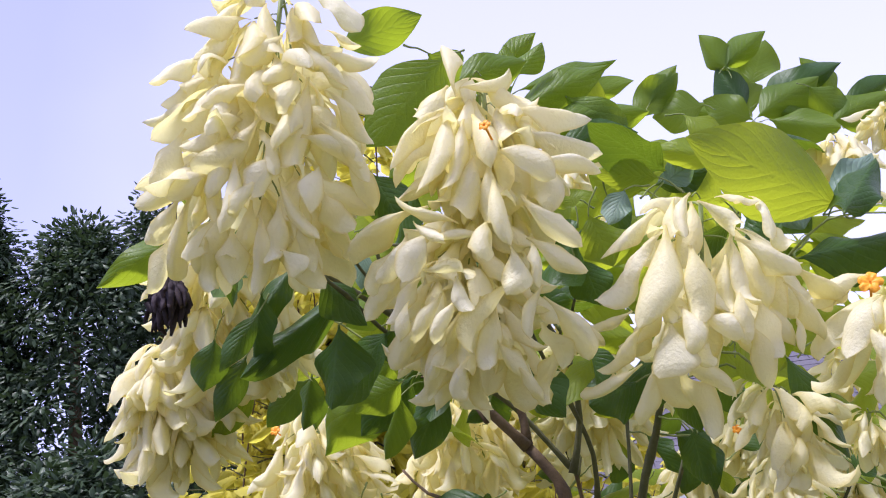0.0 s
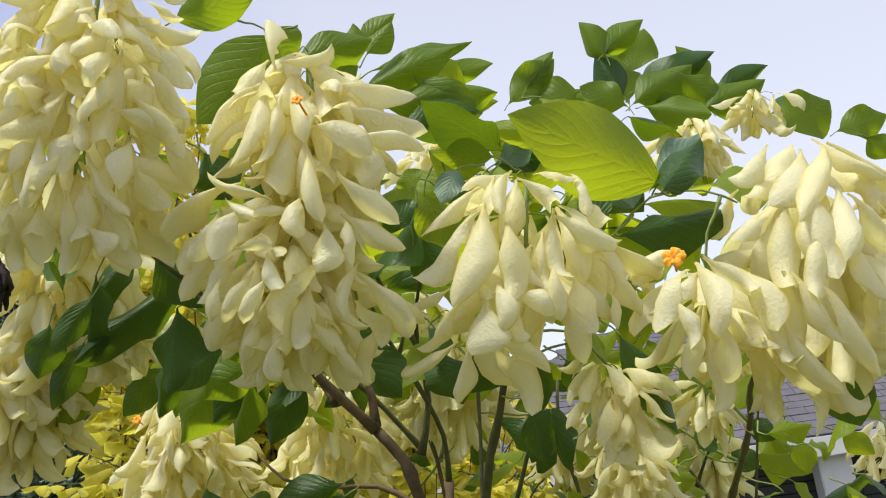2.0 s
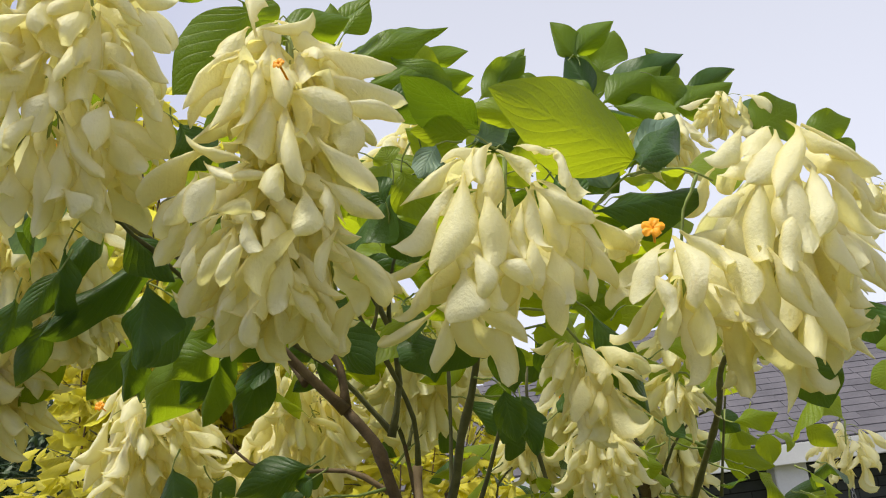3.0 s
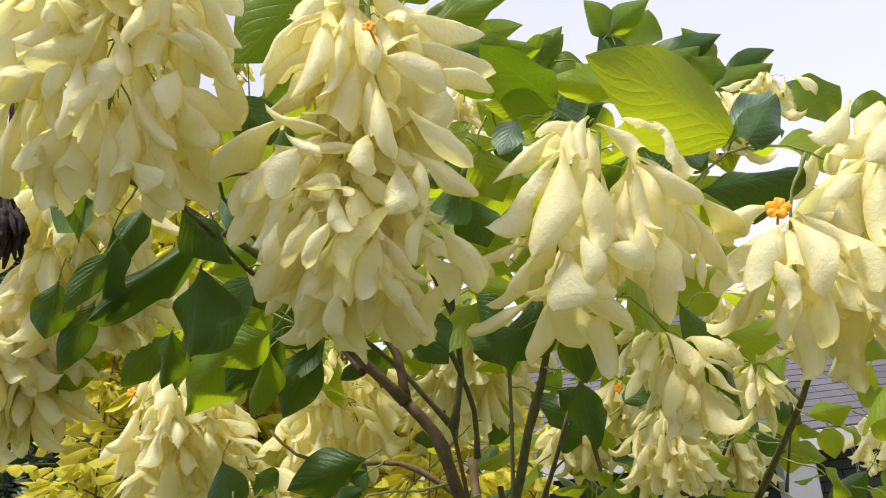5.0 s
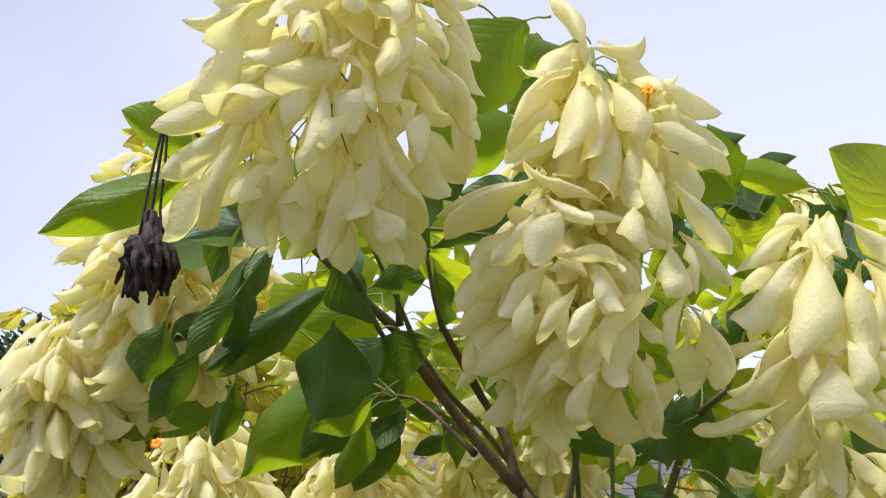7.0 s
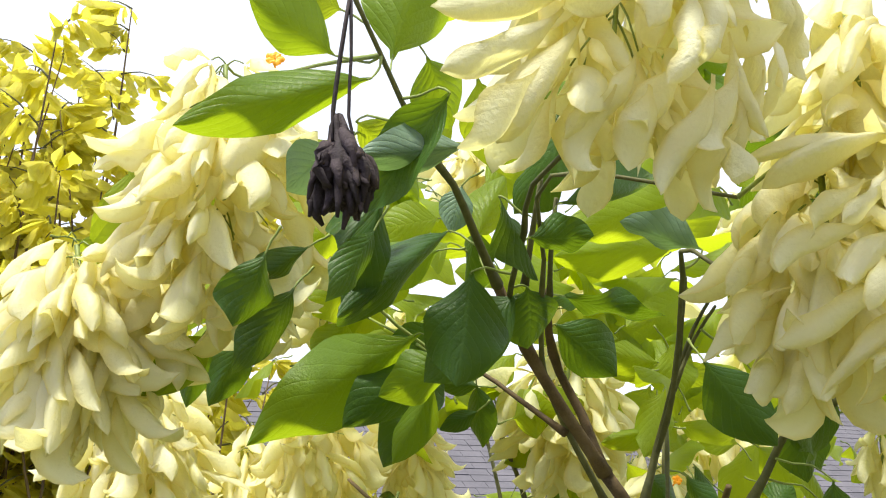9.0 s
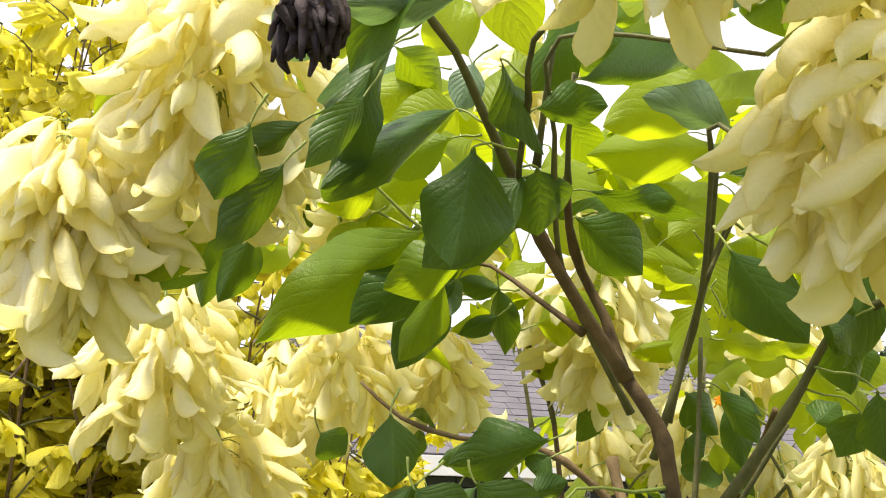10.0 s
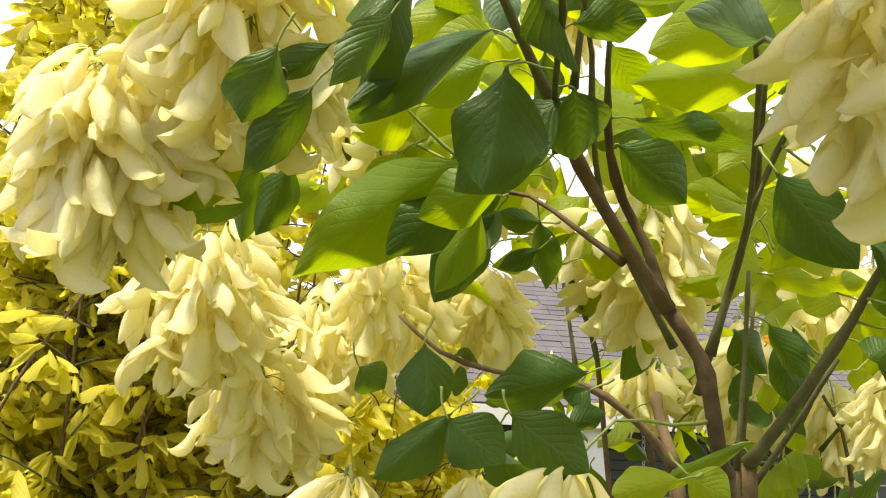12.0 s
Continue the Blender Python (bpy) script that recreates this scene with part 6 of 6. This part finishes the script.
branch([(0.505, 1.800, 1.524), (0.524, 1.750, 1.575), (0.557, 1.700, 1.614), (0.594, 1.650, 1.626)], 0.0040, 0.0020, TWIG)
branch([(0.510, 1.000, 1.648), (0.512, 0.960, 1.733)], 0.0022, 0.0014, STALK)
branch([(0.503, 1.650, 1.446), (0.503, 1.500, 1.507), (0.498, 1.300, 1.580), (0.472, 1.120, 1.622), (0.510, 1.000, 1.648)], 0.0075, 0.0035, TWIG)
branch([(0.554, 1.600, 1.481), (0.563, 1.550, 1.569), (0.564, 1.500, 1.622)], 0.0030, 0.0020, TWIG)
branch([(0.334, 1.000, 1.777), (0.370, 0.970, 1.800), (0.419, 0.950, 1.793), (0.450, 0.950, 1.775)], 0.0018, 0.0012, STALK)
branch([(0.174, 1.650, 1.401), (0.138, 1.600, 1.477), (0.131, 1.600, 1.537)], 0.0080, 0.0048, BARK)
branch([(0.071, 1.700, 1.622), (0.094, 1.800, 1.722), (0.115, 1.900, 1.808), (0.111, 2.000, 1.880)], 0.0040, 0.0025, TWIG)
branch([(0.203, 1.700, 1.487), (0.214, 1.700, 1.544), (0.242, 1.700, 1.570)], 0.0030, 0.0020, TWIG)

# last value: share coloured as backlit, low where the crown should look shaded
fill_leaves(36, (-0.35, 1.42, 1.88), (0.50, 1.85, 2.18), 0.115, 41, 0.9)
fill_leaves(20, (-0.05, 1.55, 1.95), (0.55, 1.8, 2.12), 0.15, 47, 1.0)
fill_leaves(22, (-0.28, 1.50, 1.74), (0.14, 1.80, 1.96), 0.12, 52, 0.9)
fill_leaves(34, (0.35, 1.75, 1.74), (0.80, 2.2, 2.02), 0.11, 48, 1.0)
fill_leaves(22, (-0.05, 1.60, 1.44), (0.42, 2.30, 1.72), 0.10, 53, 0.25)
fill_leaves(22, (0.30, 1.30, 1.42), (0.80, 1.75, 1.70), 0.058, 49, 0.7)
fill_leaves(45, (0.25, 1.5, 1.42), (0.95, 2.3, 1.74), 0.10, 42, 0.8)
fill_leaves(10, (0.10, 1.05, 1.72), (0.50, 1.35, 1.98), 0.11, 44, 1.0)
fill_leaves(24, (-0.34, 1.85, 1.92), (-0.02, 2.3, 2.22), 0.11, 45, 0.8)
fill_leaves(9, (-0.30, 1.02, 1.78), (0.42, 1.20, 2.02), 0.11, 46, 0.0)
withered_flower((-0.346, 1.019, 1.975), (-0.354, 1.018, 1.873), (-0.349, 1.004, 1.784), 0.023)
star_flower((0.352, 0.820, 1.696), 0.0105)
star_flower((0.388, 0.854, 1.647), 0.005)
star_flower((-0.489, 1.795, 1.777), 0.0105)
star_flower((0.049, 0.790, 1.879), 0.006)
star_flower((-0.354, 1.300, 2.069), 0.011)
star_flower((0.340, 1.660, 1.669), 0.008)
for top, size in (((0.086, 1.330, 1.488), 0.0130), ((0.307, 1.700, 1.431), 0.0050), ((0.135, 1.370, 1.500), 0.0095), ((0.138, 1.400, 1.494), 0.0042), ((0.158, 1.420, 1.465), 0.0052), ((0.095, 1.460, 1.497), 0.0078), ((0.096, 1.450, 1.492), 0.0080), ((0.071, 1.620, 1.621), 0.0042), ((0.491, 1.900, 1.471), 0.0140), ((0.520, 1.750, 1.482), 0.0040), ((0.503, 1.650, 1.446), 0.0075), ((0.174, 1.650, 1.401), 0.0080)):
    root_stem(top, size)
flower_stalks()
leaf_stalks()


# ---- roof shingles and wall bricks ----
def piece_mesh(name, sx, sy, sz, material):
    bm = bmesh.new()
    box(bm, (0, 0, 0), (sx, sy, sz))
    me = bpy.data.meshes.new(name)
    bm.to_mesh(me)
    bm.free()
    me.materials.append(material)
    return me


def lay_shingles():
    rng = random.Random(12)
    run = math.hypot(ROOF_RUN, ROOF_RISE)
    rows = int(run / 0.145)
    tilt = math.degrees(math.atan2(ROOF_RISE, ROOF_RUN))
    meshes = [piece_mesh("shingle", w, 0.20, 0.012, SHINGLE) for w in (0.24, 0.30, 0.36)]
    widths = (0.24, 0.30, 0.36)
    near, far = [], []
    for r in range(rows):
        s = r * 0.145 / run
        lo, hi = HOUSE_X0 + ROOF_RUN * s, HOUSE_X1 - ROOF_RUN * s
        x = lo + rng.uniform(0, 0.2)
        while x < hi - 0.36:
            k = rng.randrange(3)
            p = roof_point(x, s, 0.010 + rng.uniform(0, 0.004))
            m = pose(p.x, p.y, p.z, tilt - 2.2, 0, rng.uniform(-0.4, 0.4))
            (near if (3.6 < x < 8.0 and r < 19) else far).append((m, k))
            x += widths[k] + 0.006
    rng.shuffle(near)
    for m, k in near[:300]:
        ob = new("shingle", meshes[k])
        ob.parent = roof
        ob.matrix_parent_inverse = roof.matrix_world.inverted()
        ob.matrix_basis = m
    verts, faces = [], []
    for m, k in near[300:] + far:
        n = len(verts)
        verts += [tuple(m @ v.co) for v in meshes[k].vertices]
        faces += [tuple(n + i for i in p.vertices) for p in meshes[k].polygons]
    tagged(part("shingles", mesh_from("shingles", verts, faces, SHINGLE, smooth=False), SHINGLE, roof), kind="stuff")


def lay_bricks():
    rng = random.Random(14)
    wall_y = EAVE_Y + 0.5
    me = piece_mesh("brick", 0.39, 0.03, 0.085, BRICK)
    z, r, cells = EAVE_Z - 0.16, 0, []
    while z > GROUND:
        x = 0.0 + (0.2 if r % 2 else 0)
        while x < HOUSE_X1 - 1:
            if not (x + 0.39 > WIN[0] - 0.01 and x < WIN[1] + 0.01 and z < WIN[3] and z + 0.085 > WIN[2]):
                cells.append((x, z))
            x += 0.40
        z -= 0.097
        r += 1
    seen = [c for c in cells if 3.5 < c[0] < 8.0 and c[1] > 0.2][:240]
    chosen = set(seen)
    for x, z in seen:
        ob = new("brick", me)
        ob.parent = wall
        ob.matrix_parent_inverse = wall.matrix_world.inverted()
        ob.matrix_basis = Matrix.Translation((x, wall_y - 0.018 + rng.uniform(-0.004, 0.004), z))
    verts, faces = [], []
    for x, z in cells:
        if (x, z) in chosen:
            continue
        n = len(verts)
        verts += [(v.co.x + x, v.co.y + wall_y - 0.018, v.co.z + z) for v in me.vertices]
        faces += [tuple(n + i for i in p.vertices) for p in me.polygons]
    tagged(part("bricks", mesh_from("bricks", verts, faces, BRICK, smooth=False), BRICK, wall), kind="stuff")


lay_shingles()
lay_bricks()
